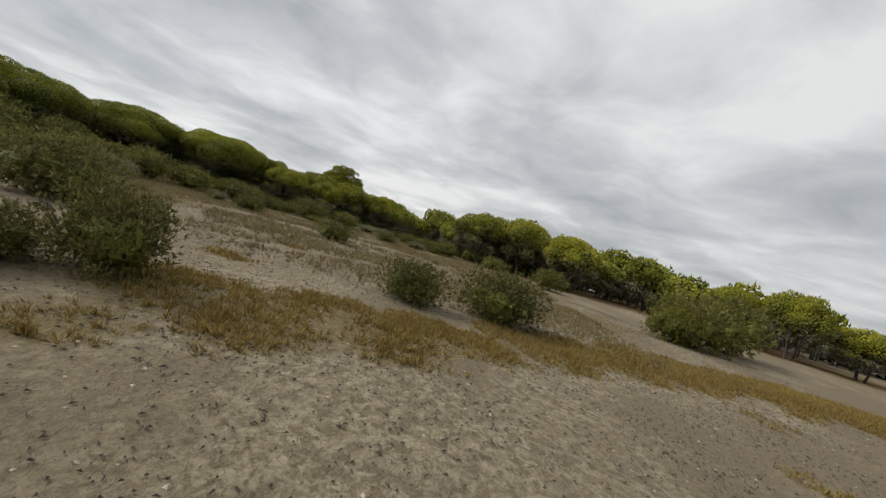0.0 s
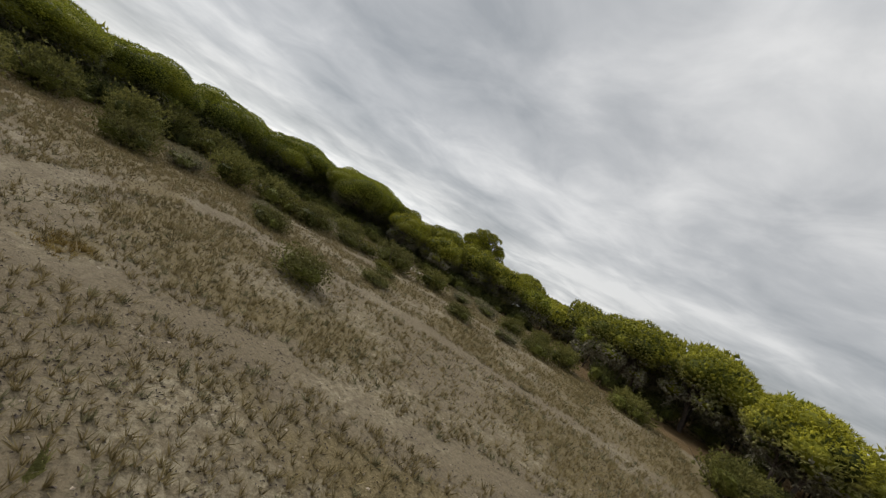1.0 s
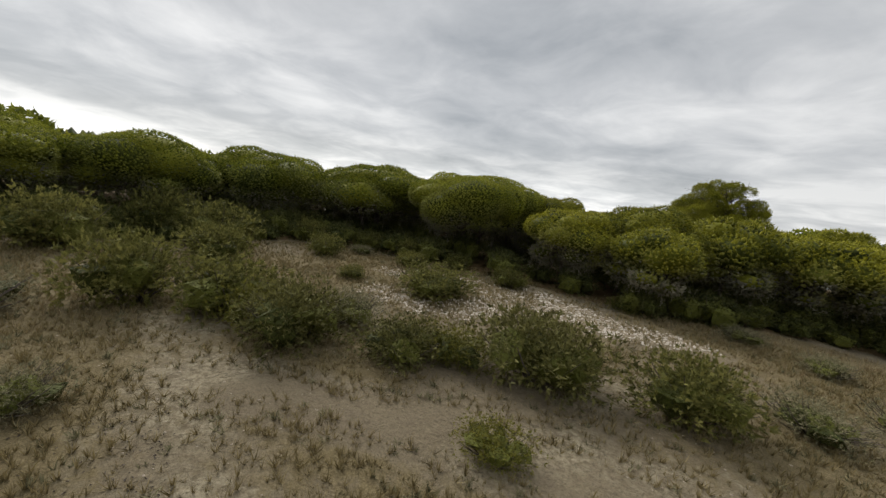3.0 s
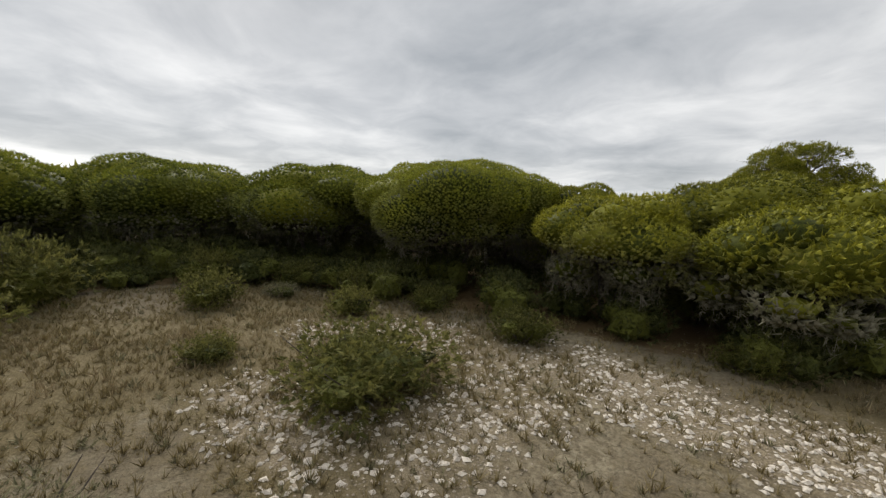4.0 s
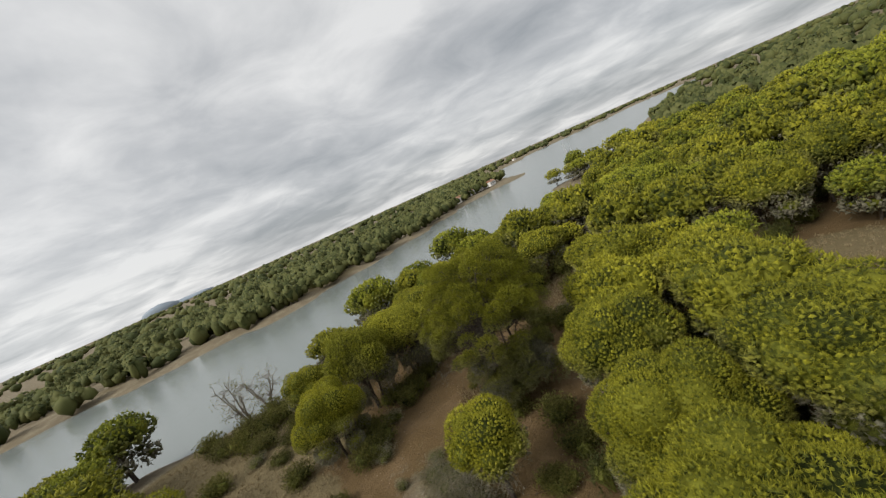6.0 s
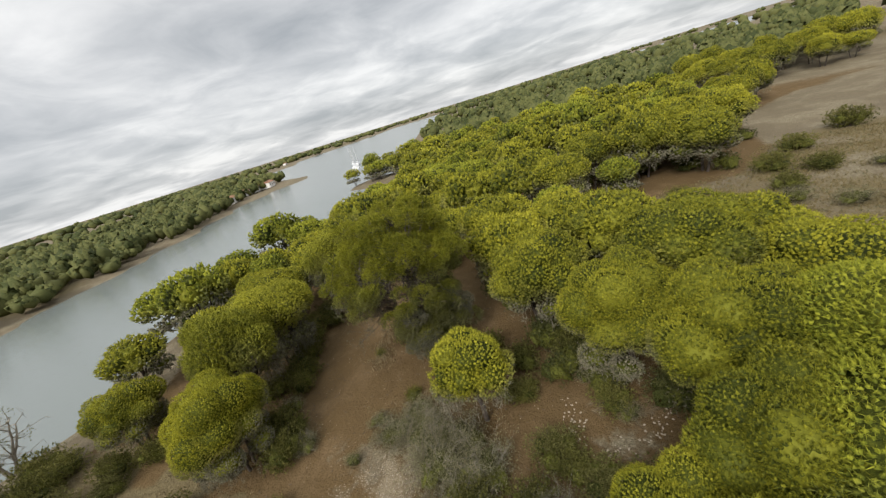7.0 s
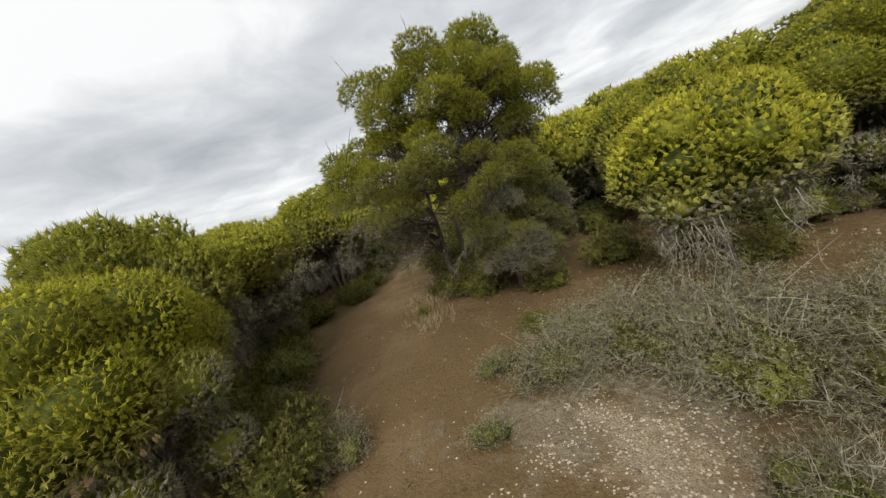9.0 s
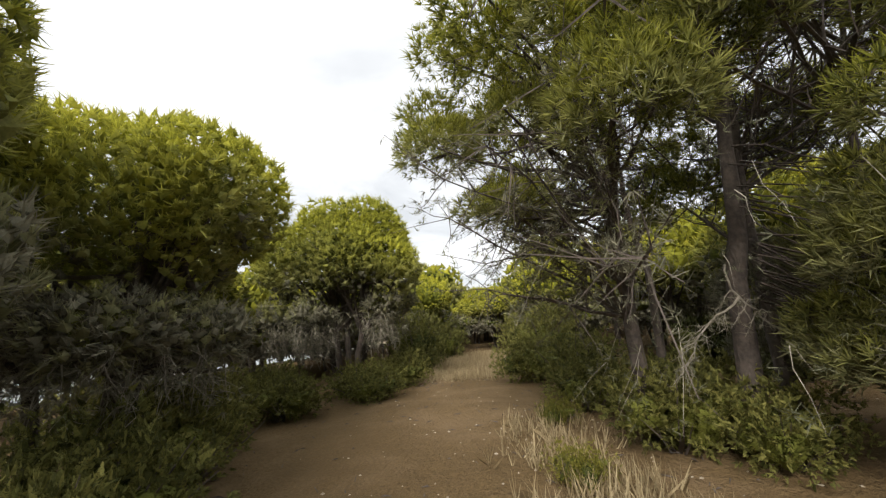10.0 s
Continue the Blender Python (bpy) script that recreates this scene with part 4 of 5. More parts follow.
def tall_pine():
    """The tall many-limbed pine beside the path."""
    rng = np.random.default_rng(99)
    x, y = -18.7, 61.5
    z0 = height(x, y)
    ob = thing("tall_pine", "tall many-stemmed pine with layered boughs beside the sandy path", "tree")
    wood, need, shade, old, twig = Soup(), Soup(), Soup(), Soup(), Soup()
    stems = [((0.3, 1.3), (0.2, 1.2), 6.4, 0.13), ((-0.1, 0.2), (0.2, -0.7), 7.8, 0.16), ((0.5, -0.6), (0.9, -1.0), 7.0, 0.12), ((-0.6, -1.0), (-1.2, -1.4), 5.8, 0.09), ((1.0, 0.6), (1.5, 1.0), 5.6, 0.09)]
    lines = []
    for (fx, fy), (hx, hy), h, r in stems:
        line = bent((fx, fy, -0.4), (hx, hy, h), 14, 0.085, rng)
        s = Soup(); s.add(*tube(line, np.linspace(r, r * 0.22, 14), 9))
        part("stem", s.mesh("tall_pine_stem", True), BARK, ob)
        lines.append((line, r))

    def clump(e, rr, soup, age, flat=0.7):
        """A rounded bough end: shoots over its upper side, open below."""
        n = int(4 * np.pi * rr * rr * 1.45 / 0.15 ** 2)
        d = spiral(n, rng)
        d = d[d[:, 2] > -0.5]
        q = e + d * rr * [1, 1, flat] * (1 - 0.45 * rng.uniform(0, 1, (len(d), 1)) ** 1.6) + rng.normal(0, 0.03, (len(d), 3))
        way = d + [0, 0, 0.6]
        g = rng.uniform(0.8, 1.25, len(d))
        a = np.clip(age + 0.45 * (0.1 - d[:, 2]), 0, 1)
        tufts(soup, q, way, 0.15 * g, 12, rng, 0.105, 0.72, a)

    for k in range(132):
        ct = 1 - 1.75 * (k + 0.5) / 132
        st = math.sqrt(max(0.0, 1 - ct * ct)) ** (0.55 if ct < 0 else 1.0)
        a = k * 2.399963 + rng.uniform(-0.3, 0.3)
        f = rng.uniform(0.7, 0.95) if k % 4 else rng.uniform(0.3, 0.6)
        e = np.array([3.4 * f * st * np.cos(a), (4.2 if math.sin(a) > 0 else 3.6) * f * st * np.sin(a) - 1.0 * max(0.0, ct), 5.3 + (3.4 if ct > 0 else 3.2) * f * ct])
        line, r = min(lines, key=lambda q: np.linalg.norm(q[0][8, :2] - e[:2]))
        h0 = np.clip(e[2] - rng.uniform(0.3, 1.3), 1.2, line[-1, 2])
        p = line[int(np.argmin(np.abs(line[:, 2] - h0)))]
        l2 = bent(p, e, 7, 0.09, rng)
        wood.add(*tube(l2, np.linspace(r * 0.3, 0.016, 7), 5))
        for m in range(9):
            q = l2[rng.integers(2, 7)]
            l3 = bent(q, q + rng.normal(0, 0.45, 3) + [0, 0, 0.12], 4, 0.06, rng)
            wood.add(*tube(l3, [0.016, 0.012, 0.008, 0.004], 3))
            wood.add(*tube(bent(l3[2], l3[2] + rng.normal(0, 0.22, 3), 3, 0.04, rng), [0.007, 0.005, 0.003], 3))
        rr = rng.uniform(0.45, 0.78)
        if ct < 0.05 and k % 4 == 0:
            q = e + rng.normal(0, 0.3, (90, 3)) * [1.2, 1.2, 0.6]
            tufts(old, q, rng.normal(0, 1, q.shape), 0.14, 6, rng, 0.09, 0.8, 0.9)
        else:
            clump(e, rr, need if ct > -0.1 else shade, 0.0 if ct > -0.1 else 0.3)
    # boughs that droop almost to the ground away from the path
    for k in range(44):
        a = rng.uniform(3.2, 5.6)
        rr = rng.uniform(1.2, 2.4 + 0.45 * (a - 3.2))
        e = np.array([np.cos(a) * rr, np.sin(a) * rr, rng.uniform(0.8, 3.0)])
        wood.add(*tube(bent((np.cos(a) * 0.4, np.sin(a) * 0.4, e[2] + 0.9), e, 6, 0.12, rng), np.linspace(0.014, 0.004, 6), 4))
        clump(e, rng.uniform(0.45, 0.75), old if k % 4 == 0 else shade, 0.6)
    # sparse twiggy boughs reaching out over the path
    for k in range(26):
        a, rr = rng.uniform(0.9, 2.6), rng.uniform(2.2, 4.0)
        s = lines[0][0][int(rng.integers(4, 8))]
        e = np.array([np.cos(a) * rr, np.sin(a) * rr, rng.uniform(2.2, 4.0)])
        l2 = bent(s, e, 8, 0.1, rng)
        wood.add(*tube(l2, np.linspace(0.03, 0.008, 8), 4))
        for m in range(16):
            q = l2[rng.integers(3, 8)]
            l3 = bent(q, q + rng.normal(0, 0.35, 3) + [np.cos(a) * 0.2, np.sin(a) * 0.2, -0.08], 4, 0.05, rng)
            wood.add(*tube(l3, [0.009, 0.007, 0.005, 0.003], 3))
            q = l3[1] + (l3[3] - l3[1]) * rng.uniform(0, 1, (5, 1)) + rng.normal(0, 0.05, (5, 3))
            tufts(old if k % 3 else shade, q, rng.normal(0, 1, q.shape), 0.13, 7, rng, 0.08, 0.8, 0.7)
    # low grey skirts and hanging twigs
    for k in range(70):
        a, rr = rng.uniform(0, 2 * np.pi), rng.uniform(1.0, 3.0)
        s = np.array([np.cos(a) * rr, np.sin(a) * rr, rng.uniform(1.2, 3.6)])
        e = s + np.array([np.cos(a) * 0.5, np.sin(a) * 0.5, -rng.uniform(0.2, 0.9)])
        l3 = bent(s, e, 4, 0.07, rng)
        twig.add(*tube(l3, [0.004, 0.003, 0.002, 0.001], 3))
        q = l3[1] + (l3[3] - l3[1]) * rng.uniform(0, 1, (9, 1)) + rng.normal(0, 0.12, (9, 3))
        tufts(old, q, rng.normal(0, 1, (9, 3)), 0.1, 6, rng, 0.08)
    bare = Soup()
    for way in (((-0.55, 0.3, 2.3), (-0.5, 0.2, 1.9), (-0.37, -0.16, 1.5), (-0.19, -0.9, 1.3)), ((-0.5, 0.2, 1.9), (-0.53, 0.5, 1.7), (-0.5, 0.8, 1.35), (-0.49, 1.0, 1.1))):
        main = np.concatenate([bent(p, q, 5, 0.05, rng)[:-1] for p, q in zip(way, way[1:])] + [np.array(way[-1:])])
        bare.add(*tube(main, np.linspace(0.016, 0.005, len(main)), 5))
        for k in range(16):
            q = main[rng.integers(3, len(main))]
            l3 = bent(q, q + rng.normal(0, 0.13, 3) + [0, 0.1, -0.18], 5, 0.04, rng)
            bare.add(*tube(l3, [0.006, 0.005, 0.004, 0.003, 0.0015], 3))
            for m in range(4):
                q2 = l3[rng.integers(1, 5)]
                bare.add(*tube(bent(q2, q2 + rng.normal(0, 0.08, 3) + [0, 0, -0.07], 3, 0.02, rng), [0.003, 0.002, 0.001], 3))
            q2 = l3[1] + (l3[4] - l3[1]) * rng.uniform(0, 1, (7, 1))
            tufts(old, q2, rng.normal(0, 1, q2.shape) + [0, 0, -0.5], 0.08, 6, rng, 0.07, 0.7, 1.0)
    part("bare_branch", bare.mesh("tall_pine_bare_branch"), GREYTWIG, ob, "pale bare dead branch")
    tagged(part("limb_frame", wood.mesh("tall_pine_limb_frame"), BARK, ob), kind="stuff")
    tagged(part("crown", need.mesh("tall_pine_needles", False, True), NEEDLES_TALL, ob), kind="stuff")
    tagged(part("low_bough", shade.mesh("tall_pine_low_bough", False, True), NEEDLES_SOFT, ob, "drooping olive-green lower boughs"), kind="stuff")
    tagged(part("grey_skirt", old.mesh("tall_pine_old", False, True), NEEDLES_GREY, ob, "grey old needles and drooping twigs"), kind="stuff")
    tagged(part("twig_fringe", twig.mesh("tall_pine_twigs"), GREYTWIG, ob), kind="stuff")
    ob.location = (x, y, z0)


tall_pine()


# ================= shrubs =================
def shrub_meshes(seed, r, h, leaf, n=900, size=0.1, blades=5, wide=0.5, core_=0.5, twigs=14):
    rng = np.random.default_rng(seed)
    soup, core, wood = Soup(), Soup(), Soup()
    lob = 7
    for k in range(lob):
        a = k * 2.4 + rng.uniform(-0.3, 0.3)
        rr = r * 0.52 * math.sqrt((k + 0.3) / lob)
        c = np.array([rr * np.cos(a), rr * np.sin(a), h * (0.50 - 0.18 * (rr / r) ** 2) * rng.uniform(0.85, 1.1)])
        s = np.array([r * 0.55, r * 0.55, h * 0.5]) * rng.uniform(0.8, 1.1)
        # Added blob in each lobe, coloured dark as the shade behind the leaves.
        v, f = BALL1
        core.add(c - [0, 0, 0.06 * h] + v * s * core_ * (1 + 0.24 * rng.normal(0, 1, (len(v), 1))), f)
        m = n // lob
        d = rng.normal(0, 1, (m, 3)); d /= np.linalg.norm(d, axis=1, keepdims=True)
        p = c + d * s * rng.uniform(0.45, 1.08, (m, 1)) ** 0.8
        keep = p[:, 2] > 0.02
        tufts(soup, p[keep], d[keep] + [0, 0, 0.45], size * rng.uniform(0.7, 1.4, keep.sum()), blades, rng, wide)
    for k in range(twigs):
        a = rng.uniform(0, 6.28)
        e = np.array([np.cos(a) * r * rng.uniform(0.2, 0.95), np.sin(a) * r * rng.uniform(0.2, 0.95), h * rng.uniform(0.4, 0.85)])
        wood.add(*tube(bent((0.05 * np.cos(a), 0.05 * np.sin(a), -0.08), e, 5, 0.05 * r, rng), np.linspace(0.02, 0.004, 5), 3))
    frame_ = [("woody_frame", wood.mesh("shrub_frame"), BARK)] if twigs else []
    return frame_ + [("inner_foliage", core.mesh("shrub_dark_filler"), SHRUB_GAP_DARK), ("foliage", soup.mesh("shrub_foliage"), leaf)]


def bare_shrub_meshes(seed, r, h, stems=30):
    """A half-dead shrub: a soft grey mound of twig ends with arching pale rods that fork."""
    rng = np.random.default_rng(seed)
    wood, tips = Soup(), Soup()
    for k in range(stems):
        a, lean = rng.uniform(0, 6.28), rng.uniform(0.1, 1.0)
        e = np.array([np.cos(a) * r * lean, np.sin(a) * r * lean, h * rng.uniform(0.6, 1.0) * (1.1 - 0.55 * lean)])
        l = bent((np.cos(a) * 0.12, np.sin(a) * 0.12, -0.08), e, 7, 0.06, rng)
        wood.add(*tube(l, np.linspace(0.010, 0.003, 7), 3))
        for m in range(9):
            q = l[rng.integers(2, 7)]
            e2 = q + rng.normal(0, 0.15, 3) * [1, 1, 0.8] + [np.cos(a) * 0.1, np.sin(a) * 0.1, 0.05]
            wood.add(*tube(bent(q, e2, 4, 0.03, rng), [0.005, 0.004, 0.003, 0.0015], 3))
            tufts(tips, e2[None] + rng.normal(0, 0.09, (12, 3)), rng.normal(0, 1, (12, 3)) + [0, 0, 0.6], 0.05, 5, rng, 0.2)
    mound = shrub_meshes(seed + 40, r * 0.92, h * 0.72, SAGE, 1500, 0.05, 5, 0.24, 0.6, 0)
    return [("bare_frame", wood.mesh("bare_shrub_frame"), GREYTWIG), ("dry_growth", tips.mesh("bare_shrub_tips"), SAGE)] + mound


SHRUBS = {
    "lentisk": ([shrub_meshes(31, 1.0, 1.0, LENTISK, 1100, 0.084, 4, 0.52), shrub_meshes(32, 1.0, 1.05, LENTISK, 1100, 0.084, 4, 0.52)], "dark green lentisk shrub on the sandy ground"),
    "broom": ([shrub_meshes(33, 1.0, 0.9, BROOM, 1100, 0.075, 5, 0.28)], "yellow-green broom shrub among dry tufts"),
    "sage": ([shrub_meshes(34, 1.0, 0.9, SAGE, 1200, 0.072, 5, 0.2, 0.45, 40)], "grey-green twiggy shrub on the sand"),
    "rockrose": ([shrub_meshes(37, 1.0, 1.0, ROCKROSE, 1700, 0.075, 4, 0.42, 0.52, 16), shrub_meshes(38, 1.0, 0.95, ROCKROSE, 1700, 0.075, 4, 0.42, 0.52, 16)], "olive-brown fuzzy shrub on the dune"),
    "thicket": ([shrub_meshes(39, 1.0, 1.0, THICKET, 560, 0.1, 4, 0.42, 0.6, 6)], "evergreen undergrowth at the foot of the pines, coloured dark for the shade there"),
    "bare": ([bare_shrub_meshes(35, 1.0, 1.0), bare_shrub_meshes(36, 1.0, 0.9)], "leafless grey shrub of arching twigs"),
}


def put_shrub(sort, x, y, r, h, turn=0.0, which=0):
    kinds, label = SHRUBS[sort]
    name = {"lentisk": "lentisk_shrub", "broom": "broom_shrub", "sage": "twiggy_shrub", "rockrose": "rockrose_shrub", "thicket": "undergrowth_shrub", "bare": "bare_shrub"}[sort]
    ob = thing(name, label, "shrub", sort + " shrubs")
    for n, me, m in kinds[which % len(kinds)]:
        tagged(part(n, me, m, ob), kind="stuff")
    grow = 1.0 if y >= 41 or sort == "thicket" else 0.85 if x < -21 and y > 31 else 1.4
    ob.matrix_basis = Matrix.LocRotScale((x, y, height(x, y) - 0.03), Euler((0, 0, turn)), (r * grow, r * grow, h * grow))


SHRUB_PLAN = [
    ("rockrose", -4.4, 5.0, 0.72, 1.0), ("rockrose", -5.4, 4.4, 0.55, 0.6), ("rockrose", -0.3, 9.7, 0.75, 0.85), ("rockrose", 2.2, 10.9, 1.15, 1.15), ("rockrose", -5.6, 19.5, 0.85, 0.8),
    ("rockrose", -11.7, 22.4, 0.75, 0.7), ("rockrose", -7.2, 25.6, 0.8, 0.4), ("rockrose", -9.0, 28.6, 0.6, 0.35), ("rockrose", -12.2, 33.4, 1.45, 1.35),
    ("lentisk", -9.5, 35.5, 1.2, 1.05), ("lentisk", -3.8, 39.2, 0.9, 0.9), ("sage", -6.3, 39.8, 1.0, 0.8), ("lentisk", -0.8, 36.2, 1.0, 0.9),
    ("lentisk", -20.4, 25.0, 1.3, 1.5), ("rockrose", -19.4, 18.8, 1.2, 1.2), ("sage", -19.9, 21.8, 1.2, 1.0), ("lentisk", -19.2, 27.4, 1.4, 1.3),
    ("rockrose", -16.4, 28.6, 1.2, 1.2), ("broom", -17.6, 28.0, 0.9, 1.0), ("sage", -17.0, 30.4, 0.9, 0.9), ("rockrose", -14.4, 30.8, 1.0, 0.8),
    ("broom", -13.9, 32.0, 0.9, 0.8), ("lentisk", -19.2, 34.9, 1.45, 1.0), ("lentisk", -19.5, 39.7, 0.8, 0.65), ("sage", -7.9, 37.8, 0.9, 0.7),
    ("lentisk", -25.6, 27.6, 1.3, 1.2), ("lentisk", -27.5, 33.0, 1.5, 1.5), ("lentisk", -29.5, 28.0, 1.6, 1.7), ("lentisk", -28.6, 22.0, 1.6, 1.8),
    ("lentisk", -24.0, 13.5, 1.5, 1.5), ("lentisk", -26.8, 17.0, 1.5, 1.7), ("lentisk", -20.0, 9.0, 1.4, 1.4), ("rockrose", -14.5, 6.0, 1.5, 1.5),
    ("lentisk", -24.5, 36.8, 1.2, 1.1), ("lentisk", -26.6, 38.2, 1.4, 1.5), ("lentisk", -29.6, 36.8, 1.5, 1.4), ("sage", -28.0, 35.4, 1.0, 0.9),
    ("lentisk", -23.6, 39.4, 1.2, 1.0), ("lentisk", -31.8, 33.4, 1.5, 1.8), ("lentisk", -32.2, 26.0, 1.6, 2.0), ("lentisk", -22.5, 32.6, 0.9, 0.8),
    ("rockrose", -10.0, 9.5, 1.3, 1.3), ("sage", -12.2, 12.4, 1.0, 0.9), ("lentisk", -16.5, 12.5, 1.1, 1.0), ("sage", -14.8, 23.8, 0.7, 0.6),
    ("broom", -10.6, 30.4, 0.6, 0.5), ("rockrose", -4.6, 30.8, 0.8, 0.6), ("sage", -2.4, 33.5, 0.8, 0.6), ("lentisk", 13.5, 19.0, 1.8, 1.9),
    ("lentisk", 16.5, 20.5, 1.8, 2.2), ("broom", 12.0, 18.2, 1.1, 1.6), ("lentisk", 9.0, 30.5, 1.3, 1.2), ("lentisk", 5.2, 35.5, 1.2, 1.0),
    ("lentisk", 0.6, 38.6, 1.1, 1.1), ("lentisk", -2.6, 45.5, 1.2, 1.1), ("sage", -8.6, 43.6, 1.1, 0.8), ("sage", -11.2, 45.0, 1.0, 0.8),
    ("lentisk", -14.2, 46.9, 1.1, 1.0), ("lentisk", -15.4, 43.2, 0.9, 0.8),
    # pine clearing
    ("bare", -25.2, 60.2, 1.1, 1.05), ("bare", -25.0, 58.7, 1.4, 1.25), ("bare", -26.5, 57.6, 1.5, 1.35), ("bare", -26.6, 55.9, 1.4, 1.25),
    ("bare", -24.0, 59.6, 1.0, 0.9), ("bare", -25.8, 58.0, 1.2, 1.4), ("bare", -27.5, 56.6, 1.2, 1.1), ("bare", -25.4, 57.0, 1.2, 1.2), ("bare", -28.6, 58.2, 0.9, 0.8),
    ("bare", -28.0, 53.2, 1.2, 1.2), ("rockrose", -29.0, 54.4, 1.2, 1.1), ("rockrose", -25.6, 53.4, 1.2, 0.9), ("rockrose", -29.6, 52.0, 1.2, 1.0), ("sage", -24.6, 61.4, 0.7, 0.5),
    ("lentisk", -28.0, 55.8, 1.15, 1.2), ("lentisk", -27.6, 54.0, 1.1, 1.2), ("sage", -29.4, 57.2, 1.0, 0.8), ("sage", -29.9, 55.2, 1.1, 1.0),
    ("sage", -30.8, 58.4, 0.8, 0.6), ("lentisk", -30.4, 53.0, 1.1, 1.1), ("sage", -26.6, 61.6, 0.5, 0.5), ("broom", -22.9, 60.4, 0.6, 0.45),
    ("lentisk", -27.6, 73.4, 1.1, 1.2), ("rockrose", -26.0, 73.6, 1.0, 1.0), ("lentisk", -28.6, 75.2, 1.2, 1.3), ("lentisk", -25.4, 77.0, 1.2, 1.2), ("thicket", -21.5, 53.4, 1.2, 1.3), ("thicket", -20.0, 52.2, 1.4, 1.5), ("thicket", -22.0, 51.6, 1.2, 1.2), ("thicket", -19.2, 54.2, 1.4, 1.5), ("thicket", -22.9, 49.4, 1.3, 1.3), ("lentisk", -22.6, 55.0, 0.9, 0.8), ("lentisk", -20.2, 53.2, 1.3, 1.3), ("sage", -21.9, 52.4, 0.6, 0.7), ("lentisk", -22.2, 48.6, 1.1, 1.0),
    ("lentisk", -25.8, 65.6, 1.15, 1.3), ("bare", -26.2, 64.4, 0.8, 0.9), ("sage", -24.2, 66.9, 0.8, 1.0), ("lentisk", -22.6, 67.4, 0.9, 1.2),
    ("lentisk", -19.2, 61.6, 0.9, 1.0), ("lentisk", -18.6, 62.5, 1.1, 1.1), ("lentisk", -20.1, 59.6, 0.9, 0.9), ("lentisk", -17.2, 61.8, 1.1, 1.2),
    ("lentisk", -14.2, 68.6, 1.1, 0.9), ("lentisk", -16.0, 70.0, 1.2, 1.0), ("lentisk", -11.4, 68.9, 1.0, 0.9), ("lentisk", -9.0, 68.8, 1.2, 1.2),
    ("lentisk", -12.0, 62.6, 1.2, 1.3), ("sage", -10.2, 63.8, 0.9, 0.8), ("broom", -19.8, 63.9, 0.45, 0.5), ("lentisk", -31.5, 64.8, 1.0, 0.8),
    ("lentisk", -30.2, 68.5, 1.2, 1.1), ("sage", -33.5, 68.0, 1.2, 0.9), ("lentisk", -34.5, 74.5, 1.4, 1.2), ("lentisk", -29.0, 79.5, 1.3, 1.2),
    ("sage", -32.0, 61.5, 0.8, 0.6), ("lentisk", -29.2, 63.6, 0.7, 0.7),
    ("lentisk", -13.6, 69.2, 1.2, 1.1), ("rockrose", -27.0, 50.8, 1.3, 0.8), ("rockrose", -28.4, 50.6, 1.3, 0.8), ("rockrose", -26.6, 51.8, 1.2, 0.7),
    ("rockrose", -28.0, 51.8, 1.2, 0.9), ("rockrose", -29.8, 51.0, 1.2, 0.8), ("lentisk", -26.2, 52.8, 0.8, 0.8), ("lentisk", -23.2, 51.5, 1.0, 0.8), ("sage", -23.8, 51.0, 0.6, 0.6),
    ("lentisk", -22.9, 55.4, 0.8, 0.7), ("lentisk", -20.6, 55.4, 1.2, 1.1), ("lentisk", -19.6, 57.4, 1.2, 1.2),
    ("rockrose", -31.2, 76.2, 1.4, 1.3), ("lentisk", -32.4, 78.0, 1.5, 1.6), ("rockrose", -33.6, 79.8, 1.5, 1.4), ("lentisk", -30.4, 78.6, 1.5, 1.7), ("rockrose", -31.8, 80.6, 1.5, 1.6),
    ("lentisk", -34.6, 82.2, 1.5, 1.4), ("rockrose", -29.4, 74.2, 1.1, 0.9), ("rockrose", -30.6, 72.6, 1.0, 0.7), ("sage", -32.0, 74.6, 1.0, 0.7), ("lentisk", -29.4, 81.0, 1.4, 1.6), ("lentisk", -26.8, 65.2, 1.3, 1.45), ("lentisk", -25.6, 66.6, 1.2, 1.4), ("lentisk", -21.6, 68.3, 1.3, 1.5), ("lentisk", -19.8, 69.2, 1.3, 1.4), ("lentisk", -18.2, 70.4, 1.4, 1.5), ("lentisk", -16.8, 71.6, 1.3, 1.4), ("lentisk", -23.0, 69.2, 1.3, 1.5), ("lentisk", -17.6, 73.0, 1.5, 1.7), ("lentisk", -12.2, 68.4, 1.1, 1.15), ("lentisk", -15.0, 71.2, 1.3, 1.2), ("lentisk", -12.4, 64.2, 1.3, 1.5),
    ("lentisk", -8.6, 63.4, 1.6, 2.4), ("lentisk", -14.6, 63.0, 1.4, 1.5), ("lentisk", -16.4, 63.2, 1.0, 1.0), ("broom", -17.2, 63.9, 0.5, 0.5),
    ("lentisk", -6.4, 69.4, 1.6, 2.6), ("lentisk", -3.6, 68.6, 1.6, 2.4), ("lentisk", -4.0, 64.2, 1.6, 2.2),
]
# Undergrowth below the crowns, its dark leaf colour deepening the shade there.
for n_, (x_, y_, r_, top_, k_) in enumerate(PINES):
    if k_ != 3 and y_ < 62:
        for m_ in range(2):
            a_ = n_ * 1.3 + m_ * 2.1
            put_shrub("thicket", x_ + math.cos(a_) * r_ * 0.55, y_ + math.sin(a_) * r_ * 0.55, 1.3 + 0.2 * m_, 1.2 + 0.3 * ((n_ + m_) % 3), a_)
